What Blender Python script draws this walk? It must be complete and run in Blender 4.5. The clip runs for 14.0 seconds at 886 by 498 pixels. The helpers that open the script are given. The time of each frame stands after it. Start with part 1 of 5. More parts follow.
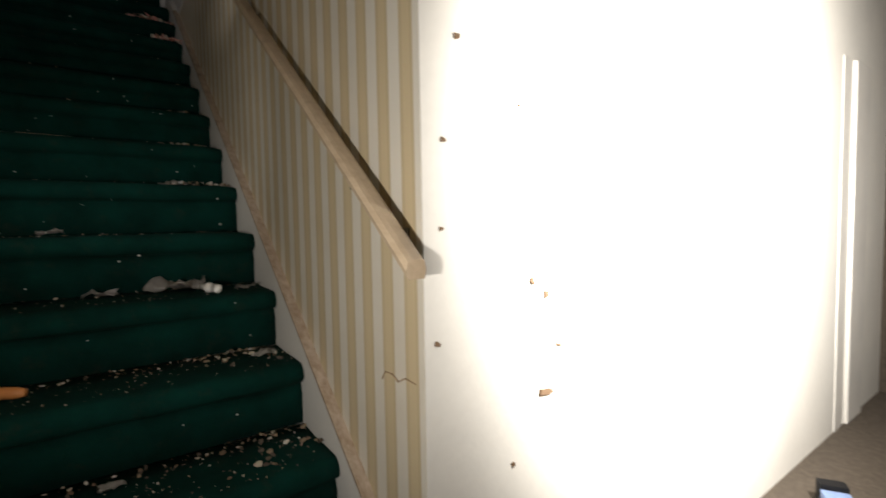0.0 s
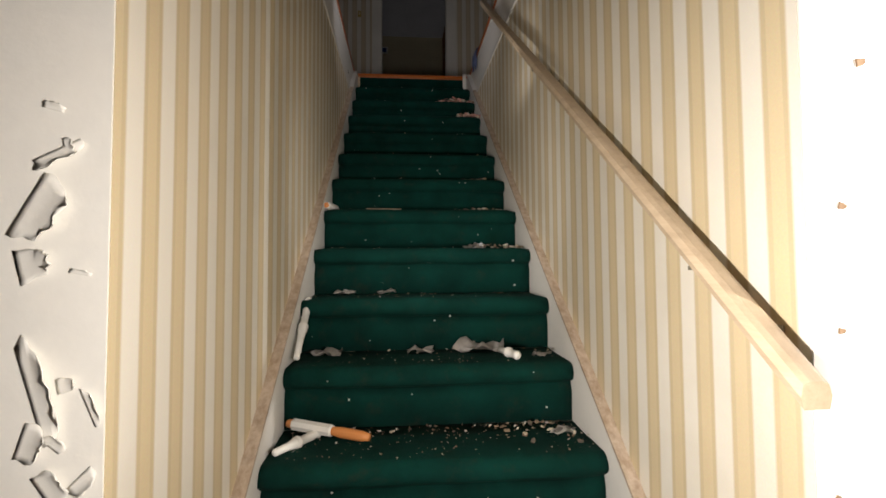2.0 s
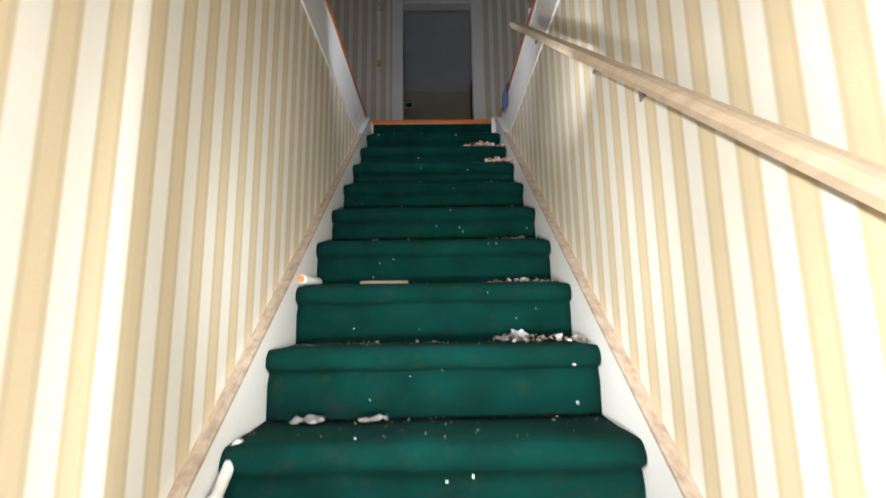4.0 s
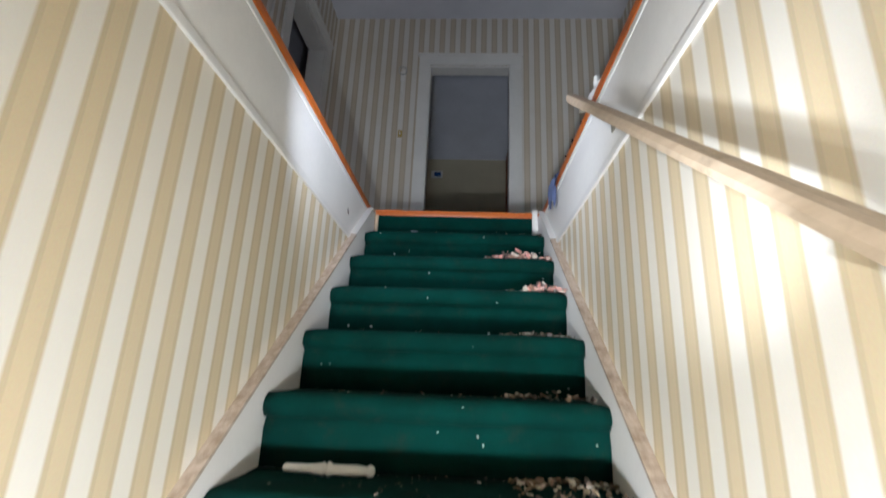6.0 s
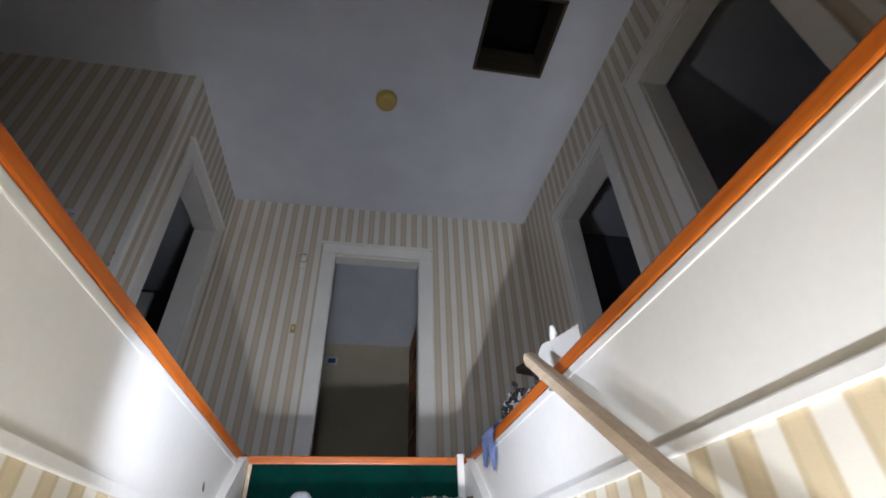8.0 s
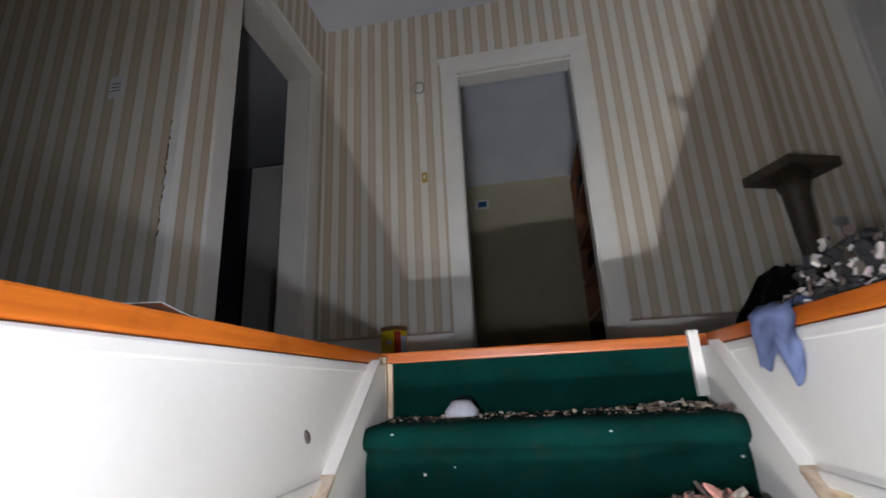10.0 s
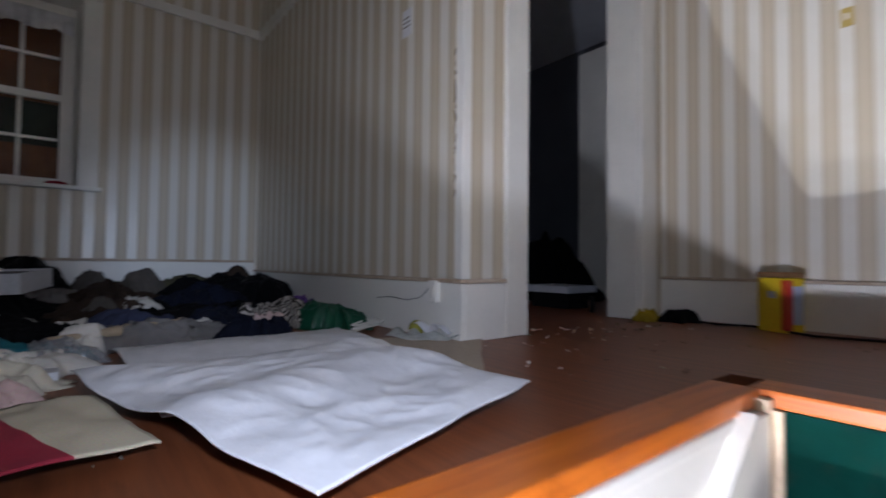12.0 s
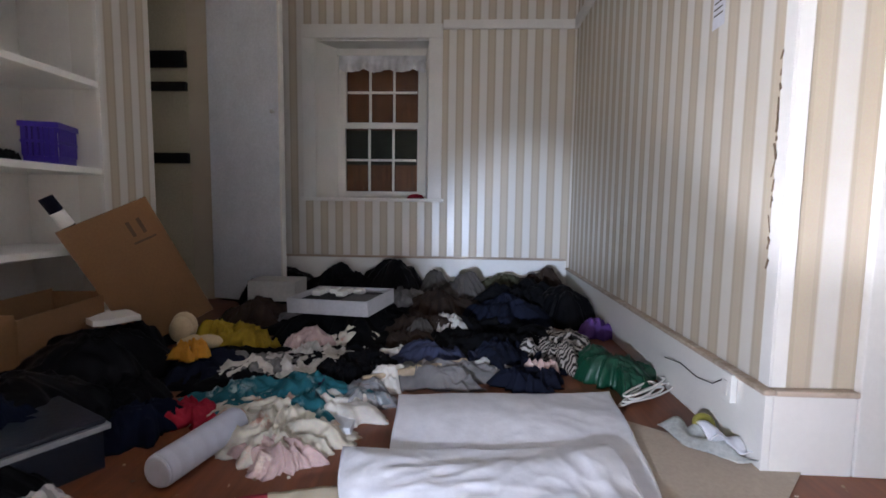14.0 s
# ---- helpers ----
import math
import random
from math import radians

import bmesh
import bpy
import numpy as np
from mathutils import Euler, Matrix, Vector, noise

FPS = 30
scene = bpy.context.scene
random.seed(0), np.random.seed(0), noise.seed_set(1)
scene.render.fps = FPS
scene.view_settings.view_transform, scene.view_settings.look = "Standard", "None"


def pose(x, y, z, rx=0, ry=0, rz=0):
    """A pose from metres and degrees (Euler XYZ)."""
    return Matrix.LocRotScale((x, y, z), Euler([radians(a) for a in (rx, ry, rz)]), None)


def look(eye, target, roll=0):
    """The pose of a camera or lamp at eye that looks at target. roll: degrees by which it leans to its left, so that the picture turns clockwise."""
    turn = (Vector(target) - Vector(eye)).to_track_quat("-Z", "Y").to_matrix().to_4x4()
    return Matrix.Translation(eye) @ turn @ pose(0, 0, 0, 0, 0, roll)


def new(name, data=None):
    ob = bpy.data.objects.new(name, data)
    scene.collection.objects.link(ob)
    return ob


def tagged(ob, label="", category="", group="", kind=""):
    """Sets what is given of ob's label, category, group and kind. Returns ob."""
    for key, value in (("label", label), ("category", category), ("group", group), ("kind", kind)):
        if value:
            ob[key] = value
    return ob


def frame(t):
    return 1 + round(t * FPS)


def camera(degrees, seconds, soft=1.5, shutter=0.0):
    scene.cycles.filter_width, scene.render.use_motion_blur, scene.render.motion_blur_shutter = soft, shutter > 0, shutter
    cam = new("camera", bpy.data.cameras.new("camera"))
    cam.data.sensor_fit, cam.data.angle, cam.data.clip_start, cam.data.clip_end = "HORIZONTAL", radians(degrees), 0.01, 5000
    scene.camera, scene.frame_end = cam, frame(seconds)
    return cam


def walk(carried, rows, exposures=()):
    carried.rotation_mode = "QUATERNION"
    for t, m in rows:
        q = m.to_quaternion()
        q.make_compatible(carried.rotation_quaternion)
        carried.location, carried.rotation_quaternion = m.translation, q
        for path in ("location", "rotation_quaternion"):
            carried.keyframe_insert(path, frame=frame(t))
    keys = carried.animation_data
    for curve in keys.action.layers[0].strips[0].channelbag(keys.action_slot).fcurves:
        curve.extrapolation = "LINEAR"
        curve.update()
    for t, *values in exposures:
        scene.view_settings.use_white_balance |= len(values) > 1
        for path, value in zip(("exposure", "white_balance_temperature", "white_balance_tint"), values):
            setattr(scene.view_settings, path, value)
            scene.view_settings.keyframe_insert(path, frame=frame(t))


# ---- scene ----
cam = camera(86.77, 14.0, soft=1.6, shutter=0.3)
PATH = [
    (0.0, pose(-0.033, -4.165, 1.222, 86.86, 1.01, -36.56)),
    (0.5, pose(-0.046, -4.100, 1.255, 89.69, 0.83, -27.11)),
    (1.0, pose(-0.063, -4.022, 1.282, 90.42, 0.68, -17.26)),
    (1.5, pose(-0.078, -4.006, 1.297, 90.78, 0.00, -8.17)),
    (2.0, pose(-0.096, -4.018, 1.303, 92.56, 0.37, -5.00)),
    (2.2, pose(-0.096, -4.020, 1.305, 92.29, 0.55, -4.70)),
    (4.3, pose(0.023, -3.180, 1.528, 103.15, 0.71, 1.55)),
    (4.5, pose(0.027, -3.082, 1.620, 105.05, -0.02, 4.75)),
    (5.0, pose(0.008, -2.853, 1.773, 105.18, 0.61, 1.54)),
    (5.5, pose(0.072, -2.687, 1.890, 102.87, 0.70, -1.82)),
    (6.0, pose(0.081, -2.565, 2.034, 106.05, -2.33, 2.62)),
    (6.5, pose(0.006, -2.480, 2.165, 119.35, -0.70, -4.80)),
    (7.0, pose(-0.014, -2.405, 2.338, 127.50, 1.70, -8.20)),
    (7.2, pose(-0.032, -2.420, 2.370, 131.10, 2.10, -10.10)),
    (9.3, pose(-0.028, -1.708, 2.731, 112.32, 2.03, -3.59)),
    (9.5, pose(-0.006, -1.630, 2.746, 111.59, 2.02, 0.63)),
    (10.0, pose(-0.012, -1.499, 2.885, 106.53, 2.73, 10.57)),
    (10.5, pose(-0.074, -1.350, 2.936, 102.46, 3.17, 13.89)),
    (11.0, pose(-0.076, -1.217, 3.038, 97.56, 2.80, 11.19)),
    (11.5, pose(-0.083, -1.102, 3.191, 93.34, 0.01, 29.96)),
    (11.9, pose(-0.120, -1.103, 3.265, 91.80, 0.19, 46.89)),
    (12.0, pose(-0.157, -1.061, 3.237, 91.88, -0.60, 51.43)),
    (12.5, pose(-0.258, -0.999, 3.350, 88.97, -0.80, 68.93)),
    (13.0, pose(-0.278, -0.944, 3.392, 85.27, -1.78, 82.75)),
    (13.5, pose(-0.222, -0.848, 3.489, 83.63, -2.43, 91.90)),
    (14.0, pose(-0.214, -0.792, 3.579, 84.77, -0.76, 92.74)),
]
EXPOSURES = [(0.0, -2.4, 6600, 12), (0.5, -2.1, 6700, 13), (1.0, -1.3, 6700, 15), (1.5, -1.0, 6700, 15), (2.2, -0.8, 6600, 14), (4.3, 0.85, 5800, 10), (4.5, 0.9, 5800, 10), (5.0, 1.0, 5600, 10), (5.5, 1.15, 5600, 10), (6.0, 1.4, 5500, 10), (7.0, 1.85, 5400, 11),
             (9.3, 1.75, 5850, 12), (10.5, 1.8, 5800, 12), (11.0, 1.9, 5700, 12), (11.5, 2.1, 5700, 13), (12.0, 3.0, 5600, 15), (12.5, 4.0, 5650, 16), (13.0, 4.15, 5650, 16), (14.0, 4.45, 5650, 16)]
walk(cam, PATH, EXPOSURES)

# ---------------------------------------------------------------- plan (metres)
UP = 3.0            # upper floor above the ground floor
RISE, GO = 0.2, 0.2512
HALF = 0.495        # half width between the stair walls
STEP = 0.467        # half width of the carpeted steps
MOUTH = -3.36       # wall plane at the foot of the stair
MOUTH_L, MOUTH_R = -3.34, -3.384  # the two halves of that wall are not quite in line
CEIL = UP + 2.40
DOORY = 1.14        # landing wall ahead
LEFTX, RIGHTX = -1.25, 1.45
ROOMY = -0.115      # long papered wall of the side room
WINX = -3.275

# ---------------------------------------------------------------- world and light
world = bpy.data.worlds.new("night")
scene.world = world
world.use_nodes = True
world.node_tree.nodes["Background"].inputs[0].default_value = (0.5, 0.6, 0.9, 1)
world.node_tree.nodes["Background"].inputs[1].default_value = 0.0003


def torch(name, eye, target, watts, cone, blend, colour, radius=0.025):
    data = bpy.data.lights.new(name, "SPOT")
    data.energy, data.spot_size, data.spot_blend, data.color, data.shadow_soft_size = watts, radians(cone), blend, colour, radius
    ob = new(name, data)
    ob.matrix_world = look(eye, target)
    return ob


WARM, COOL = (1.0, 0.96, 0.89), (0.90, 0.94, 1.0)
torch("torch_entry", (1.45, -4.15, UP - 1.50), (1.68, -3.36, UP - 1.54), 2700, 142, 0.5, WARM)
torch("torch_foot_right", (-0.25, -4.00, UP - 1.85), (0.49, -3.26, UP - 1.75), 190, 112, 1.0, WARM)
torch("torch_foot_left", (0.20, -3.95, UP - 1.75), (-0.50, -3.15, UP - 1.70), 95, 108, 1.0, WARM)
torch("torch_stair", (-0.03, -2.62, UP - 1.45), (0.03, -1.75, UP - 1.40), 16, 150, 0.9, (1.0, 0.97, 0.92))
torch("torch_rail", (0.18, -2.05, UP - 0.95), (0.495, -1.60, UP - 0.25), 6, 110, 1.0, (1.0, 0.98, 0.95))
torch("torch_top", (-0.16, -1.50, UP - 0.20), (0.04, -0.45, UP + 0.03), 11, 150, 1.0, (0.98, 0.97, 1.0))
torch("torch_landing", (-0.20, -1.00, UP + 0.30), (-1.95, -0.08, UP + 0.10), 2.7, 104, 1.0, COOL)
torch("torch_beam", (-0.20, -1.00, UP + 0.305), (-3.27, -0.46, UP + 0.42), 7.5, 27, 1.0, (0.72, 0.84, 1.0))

# ---------------------------------------------------------------- materials


def nodes_of(name):
    m = bpy.data.materials.new(name)
    m.use_nodes = True
    t = m.node_tree
    return m, t, t.nodes["Principled BSDF"]


def link(t, a, b):
    t.links.new(a, b)


def noise_node(t, scale, detail=4.0, rough=0.6, coord=None):
    n = t.nodes.new("ShaderNodeTexNoise")
    n.inputs["Scale"].default_value, n.inputs["Detail"].default_value, n.inputs["Roughness"].default_value = scale, detail, rough
    if coord is None:
        c = t.nodes.new("ShaderNodeTexCoord")
        coord = c.outputs["Object"]
    link(t, coord, n.inputs["Vector"])
    return n


def ramp(t, source, stops, constant=False):
    r = t.nodes.new("ShaderNodeValToRGB")
    r.color_ramp.interpolation = "CONSTANT" if constant else "LINEAR"
    els = r.color_ramp.elements
    while len(els) < len(stops):
        els.new(0.5)
    for e, (p, c) in zip(els, stops):
        e.position, e.color = p, (*c, 1)
    link(t, source, r.inputs["Fac"])
    return r


def mix(t, fac, a, b, mode="MIX"):
    m = t.nodes.new("ShaderNodeMix")
    m.data_type, m.blend_type = "RGBA", mode
    for key, v in ((0, fac), (6, a), (7, b)):
        if isinstance(v, (int, float)):
            m.inputs[key].default_value = v
        elif isinstance(v, tuple):
            m.inputs[key].default_value = (*v, 1)
        else:
            link(t, v, m.inputs[key])
    return m.outputs[2]


def bump(t, p, height, strength, dist=0.01):
    b = t.nodes.new("ShaderNodeBump")
    b.inputs["Strength"].default_value, b.inputs["Distance"].default_value = strength, dist
    link(t, height, b.inputs["Height"])
    link(t, b.outputs["Normal"], p.inputs["Normal"])


def scaled(c, k):
    return tuple(min(1.0, v * k) for v in c)


def plain(name, c, rough=0.6, vary=0.25, scale=6.0, relief=0.25, grain=90.0, metal=0.0, dist=0.004, spec=None, speckle=0.22):
    """A painted or plain surface with stains at one scale and grain at another."""
    m, t, p = nodes_of(name)
    big, fine = noise_node(t, scale), noise_node(t, grain, 3)
    col = ramp(t, big.outputs["Fac"], [(0.3, scaled(c, 1 - vary)), (0.7, scaled(c, 1 + vary * 0.4))])
    col = mix(t, speckle, col.outputs["Color"], ramp(t, fine.outputs["Fac"], [(0.3, scaled(c, 0.6)), (0.7, scaled(c, 1.25))]).outputs["Color"])
    link(t, col, p.inputs["Base Color"])
    p.inputs["Roughness"].default_value, p.inputs["Metallic"].default_value = rough, metal
    if spec is not None:
        p.inputs["Specular IOR Level"].default_value = spec
    bump(t, p, fine.outputs["Fac"], relief, dist)
    return m


def wallpaper(name, axis, offset=0.0, cream=(0.72, 0.68, 0.59), tan=(0.53, 0.435, 0.275)):
    """Tan and cream vertical stripes, a period of 9.8 cm along the axis, with faint pin lines and damp stains."""
    m, t, p = nodes_of(name)
    c = t.nodes.new("ShaderNodeTexCoord")
    s = t.nodes.new("ShaderNodeSeparateXYZ")
    link(t, c.outputs["Object"], s.inputs[0])
    wob = noise_node(t, 1.6, 2, coord=c.outputs["Object"])

    def math_node(op, a, b=0.0):
        n = t.nodes.new("ShaderNodeMath")
        n.operation = op
        for i, v in enumerate((a, b)):
            if isinstance(v, (int, float)):
                n.inputs[i].default_value = v
            else:
                link(t, v, n.inputs[i])
        return n.outputs[0]
    u = math_node("ADD", s.outputs[axis], offset)
    u = math_node("ADD", u, math_node("MULTIPLY", wob.outputs["Fac"], 0.004))
    f = math_node("FRACT", math_node("MULTIPLY", u, 1 / 0.098))
    edge = tuple((a + b) / 2 for a, b in zip(cream, tan))
    st = ramp(t, f, [(0.0, tan), (0.03, edge), (0.06, cream), (0.47, cream), (0.50, edge), (0.53, tan), (0.60, tan), (0.62, scaled(tan, 1.12)), (0.90, scaled(tan, 1.12)), (0.92, tan)])
    stain = noise_node(t, 1.1, 5, 0.65, c.outputs["Object"])
    st2 = mix(t, ramp(t, stain.outputs["Fac"], [(0.52, (0, 0, 0)), (0.78, (0.35, 0.35, 0.35))]).outputs["Color"], st.outputs["Color"], (0.42, 0.33, 0.2))
    weave = noise_node(t, 240, 2, coord=c.outputs["Object"])
    col = mix(t, 0.1, st2, weave.outputs["Color"], "OVERLAY")
    link(t, col, p.inputs["Base Color"])
    sheen = ramp(t, f, [(0.0, (0.52, 0.52, 0.52)), (0.06, (0.30, 0.30, 0.30)), (0.47, (0.30, 0.30, 0.30)), (0.53, (0.52, 0.52, 0.52))])
    link(t, sheen.outputs["Color"], p.inputs["Roughness"])
    bump(t, p, weave.outputs["Fac"], 0.12, 0.002)
    return m


def carpet():
    m, t, p = nodes_of("green_carpet")
    big, fine, dirt = noise_node(t, 7), noise_node(t, 420, 2), noise_node(t, 16, 6, 0.75)
    base = ramp(t, big.outputs["Fac"], [(0.3, (0.0010, 0.019, 0.0145)), (0.7, (0.002, 0.036, 0.0275))])
    col = mix(t, ramp(t, dirt.outputs["Fac"], [(0.55, (0, 0, 0)), (0.72, (0.45, 0.45, 0.45))]).outputs["Color"], base.outputs["Color"], (0.028, 0.030, 0.020))
    link(t, mix(t, 0.35, col, fine.outputs["Color"], "OVERLAY"), p.inputs["Base Color"])
    p.inputs["Roughness"].default_value = 0.95
    p.inputs["Specular IOR Level"].default_value = 0.1
    bump(t, p, fine.outputs["Fac"], 0.6, 0.004)
    return m


def wood(name, a, b, rough=0.4, axis="y", relief=0.2):
    m, t, p = nodes_of(name)
    c = t.nodes.new("ShaderNodeTexCoord")
    mp = t.nodes.new("ShaderNodeMapping")
    mp.inputs["Scale"].default_value = {"x": (2, 30, 30), "y": (30, 2, 30), "z": (30, 30, 2)}[axis]
    link(t, c.outputs["Object"], mp.inputs["Vector"])
    n = noise_node(t, 1.6, 6, 0.65, mp.outputs["Vector"])
    wear = noise_node(t, 9, 5, 0.7)
    col = ramp(t, n.outputs["Fac"], [(0.3, a), (0.7, b)])
    col = mix(t, ramp(t, wear.outputs["Fac"], [(0.58, (0, 0, 0)), (0.75, (0.5, 0.5, 0.5))]).outputs["Color"], col.outputs["Color"], scaled(a, 0.45))
    link(t, col, p.inputs["Base Color"])
    p.inputs["Roughness"].default_value = rough
    bump(t, p, n.outputs["Fac"], relief, 0.003)
    return m


def cloth_mat(name, c, second=None, pattern="plain", rough=0.9, scale=30.0):
    m, t, p = nodes_of(name)
    co = t.nodes.new("ShaderNodeTexCoord").outputs["Object"]
    big, weave = noise_node(t, 9, 5, 0.6, co), noise_node(t, 350, 2, coord=co)
    col = ramp(t, big.outputs["Fac"], [(0.3, scaled(c, 0.6)), (0.7, scaled(c, 1.15))]).outputs["Color"]
    if pattern == "floral":
        v = t.nodes.new("ShaderNodeTexVoronoi")
        v.inputs["Scale"].default_value = scale
        link(t, co, v.inputs["Vector"])
        v.inputs["Randomness"].default_value = 1.0
        spray = noise_node(t, scale * 2.6, 4, 0.7, co)
        sprig = mix(t, 1.0, ramp(t, v.outputs["Distance"], [(0.16, (1, 1, 1)), (0.46, (0, 0, 0))]).outputs["Color"], ramp(t, spray.outputs["Fac"], [(0.46, (0, 0, 0)), (0.56, (1, 1, 1))]).outputs["Color"], "MULTIPLY")
        col = mix(t, sprig, col, second)
    elif pattern in ("zebra", "stripe"):
        w = t.nodes.new("ShaderNodeTexWave")
        w.inputs["Scale"].default_value, w.inputs["Distortion"].default_value = scale, 7.0 if pattern == "zebra" else 0.3
        link(t, co, w.inputs["Vector"])
        col = mix(t, ramp(t, w.outputs["Fac"], [(0.48, (0, 0, 0)), (0.54, (1, 1, 1))]).outputs["Color"], col, second)
    link(t, mix(t, 0.2, col, weave.outputs["Color"], "OVERLAY"), p.inputs["Base Color"])
    p.inputs["Roughness"].default_value = rough
    p.inputs["Specular IOR Level"].default_value = 0.12 if rough > 0.5 else 0.5
    bump(t, p, weave.outputs["Fac"], 0.35, 0.002)
    return m


def glassy(name, c, rough=0.25, trans=0.6):
    m, t, p = nodes_of(name)
    n = noise_node(t, 14)
    link(t, ramp(t, n.outputs["Fac"], [(0.3, scaled(c, 0.8)), (0.7, c)]).outputs["Color"], p.inputs["Base Color"])
    p.inputs["Roughness"].default_value, p.inputs["Transmission Weight"].default_value = rough, trans
    bump(t, p, n.outputs["Fac"], 0.3, 0.004)
    return m


# Upstairs stripes: a greyer cream and tan than on the stair.
GREYER = dict(cream=(0.70, 0.67, 0.61), tan=(0.49, 0.42, 0.315))
PAPER_X, PAPER_Y = wallpaper("greyer_striped_wallpaper_x", 0, **GREYER), wallpaper("greyer_striped_wallpaper_y", 1, 0.03, **GREYER)
PAPER_STAIR = wallpaper("striped_wallpaper_stair", 1, 0.075)
WHITE = plain("white_gloss_paint", (0.80, 0.78, 0.73), 0.45, 0.07, 1.5, 0.06, 60, speckle=0.05)
TRIM = plain("old_white_trim_paint", (0.76, 0.74, 0.69), 0.4, 0.10, 3.0, 0.10, 70, speckle=0.07)
PLASTER = plain("peeling_white_plaster", (0.82, 0.80, 0.74), 0.7, 0.08, 1.4, 0.15, 40, speckle=0.05)
CEILING = plain("grey_white_ceiling_paint", (0.66, 0.67, 0.72), 0.8, 0.12, 2.5, 0.3, 120)
YELLOWED = plain("yellowed_wall_paint", (0.52, 0.47, 0.33), 0.7, 0.15, 2.0, 0.2, 80)
DIMWALL = plain("grey_unlit_room_walls", (0.13, 0.135, 0.16), 0.8, 0.15, 2.0, 0.2, 80)
CARPET = carpet()
CAPWOOD = wood("orange_varnished_wood", (0.36, 0.075, 0.005), (0.60, 0.16, 0.014), 0.3)
CAPWOOD_X = wood("orange_varnished_wood_cross", (0.34, 0.08, 0.014), (0.58, 0.16, 0.03), 0.35, "x")
FLOORWOOD = wood("red_brown_floor_paint", (0.12, 0.034, 0.011), (0.21, 0.064, 0.021), 0.42, "x", 0.15)
RAILWOOD = wood("bare_pale_handrail_wood", (0.46, 0.35, 0.235), (0.60, 0.475, 0.33), 0.5)
SKIRTWOOD = wood("scuffed_tan_moulding", (0.32, 0.23, 0.15), (0.58, 0.48, 0.38), 0.5)
DARKWOOD = wood("dark_brown_wood", (0.03, 0.024, 0.016), (0.085, 0.062, 0.040), 0.5, "x")
BROWNWOOD = wood("brown_wardrobe_wood", (0.13, 0.05, 0.02), (0.24, 0.10, 0.04), 0.45, "z")
PLYWOOD = wood("brown_boarding", (0.085, 0.026, 0.005), (0.20, 0.066, 0.012), 0.6, "z")
BLACK = plain("black_dust_and_unlit_dark", (0.010, 0.010, 0.011), 0.6, 0.3, spec=0.2)
BLACKBAG = plain("black_plastic_bag", (0.004, 0.004, 0.005), 0.45, 0.2, 8, 0.2, 30, spec=0.08)
METAL = plain("worn_nickel_metal", (0.55, 0.54, 0.5), 0.35, 0.2, 30, 0.2, 200, 1.0)
CARDBOARD = plain("brown_cardboard", (0.20, 0.105, 0.042), 0.85, 0.15, 4, 0.2, 120)
KRAFT = plain("grey_brown_kraft_board", (0.40, 0.33, 0.26), 0.85, 0.12, 3, 0.2, 100)
SHEET = plain("white_wrapping_paper", (0.70, 0.70, 0.74), 0.7, 0.08, 2.5, 0.25, 25, dist=0.006)
# Real grime, and also the dark tone of the unlit ground floor room.
GRIME_AND_DIM = plain("grey_brown_grime_and_dimness", (0.10, 0.08, 0.06), 0.9, 0.4, 30, 0.6, 120)


def part(name, bm, material, parent=None, label="", smooth=False, kind=""):
    me = bpy.data.meshes.new(name)
    bmesh.ops.recalc_face_normals(bm, faces=bm.faces)
    bm.to_mesh(me)
    bm.free()
    for m in (material if isinstance(material, (list, tuple)) else [material]):
        me.materials.append(m)
    if smooth:
        me.polygons.foreach_set("use_smooth", [True] * len(me.polygons))
    ob = new(name, me)
    if parent is not None:
        ob.parent = parent
    return tagged(ob, label, kind=kind)


def box(bm, x0, x1, y0, y1, z0, z1):
    v = [bm.verts.new(p) for p in ((x0, y0, z0), (x1, y0, z0), (x1, y1, z0), (x0, y1, z0), (x0, y0, z1), (x1, y0, z1), (x1, y1, z1), (x0, y1, z1))]
    for f in ((0, 3, 2, 1), (4, 5, 6, 7), (0, 1, 5, 4), (1, 2, 6, 5), (2, 3, 7, 6), (3, 0, 4, 7)):
        bm.faces.new([v[i] for i in f])
    return v


def boxes(*rows, bevel=0.0):
    bm = bmesh.new()
    for r in rows:
        box(bm, *r)
    if bevel:
        bmesh.ops.bevel(bm, geom=list(bm.edges), offset=bevel, segments=2, affect="EDGES", profile=0.6)
    return bm


def prism(outline, axis, a, b, bm=None):
    """A solid: the outline, in the two other axes, drawn out along the axis from a to b."""
    bm = bm or bmesh.new()
    def at(p, q):
        return {"x": (q, p[0], p[1]), "y": (p[0], q, p[1]), "z": (p[0], p[1], q)}[axis]
    lo, hi = [bm.verts.new(at(p, a)) for p in outline], [bm.verts.new(at(p, b)) for p in outline]
    n = len(outline)
    bm.faces.new(lo[::-1])
    bm.faces.new(hi)
    for i in range(n):
        bm.faces.new((lo[i], lo[(i + 1) % n], hi[(i + 1) % n], hi[i]))
    return bm


def lathe(profile, seg=24, bm=None):
    """A turned solid round z; profile rows are (radius, z)."""
    bm = bm or bmesh.new()
    rings = [[bm.verts.new((r * math.cos(2 * math.pi * i / seg), r * math.sin(2 * math.pi * i / seg), z)) for i in range(seg)] for r, z in profile]
    for a, b in zip(rings, rings[1:]):
        for i in range(seg):
            bm.faces.new((a[i], a[(i + 1) % seg], b[(i + 1) % seg], b[i]))
    bm.faces.new(rings[0][::-1])
    bm.faces.new(rings[-1])
    return bm


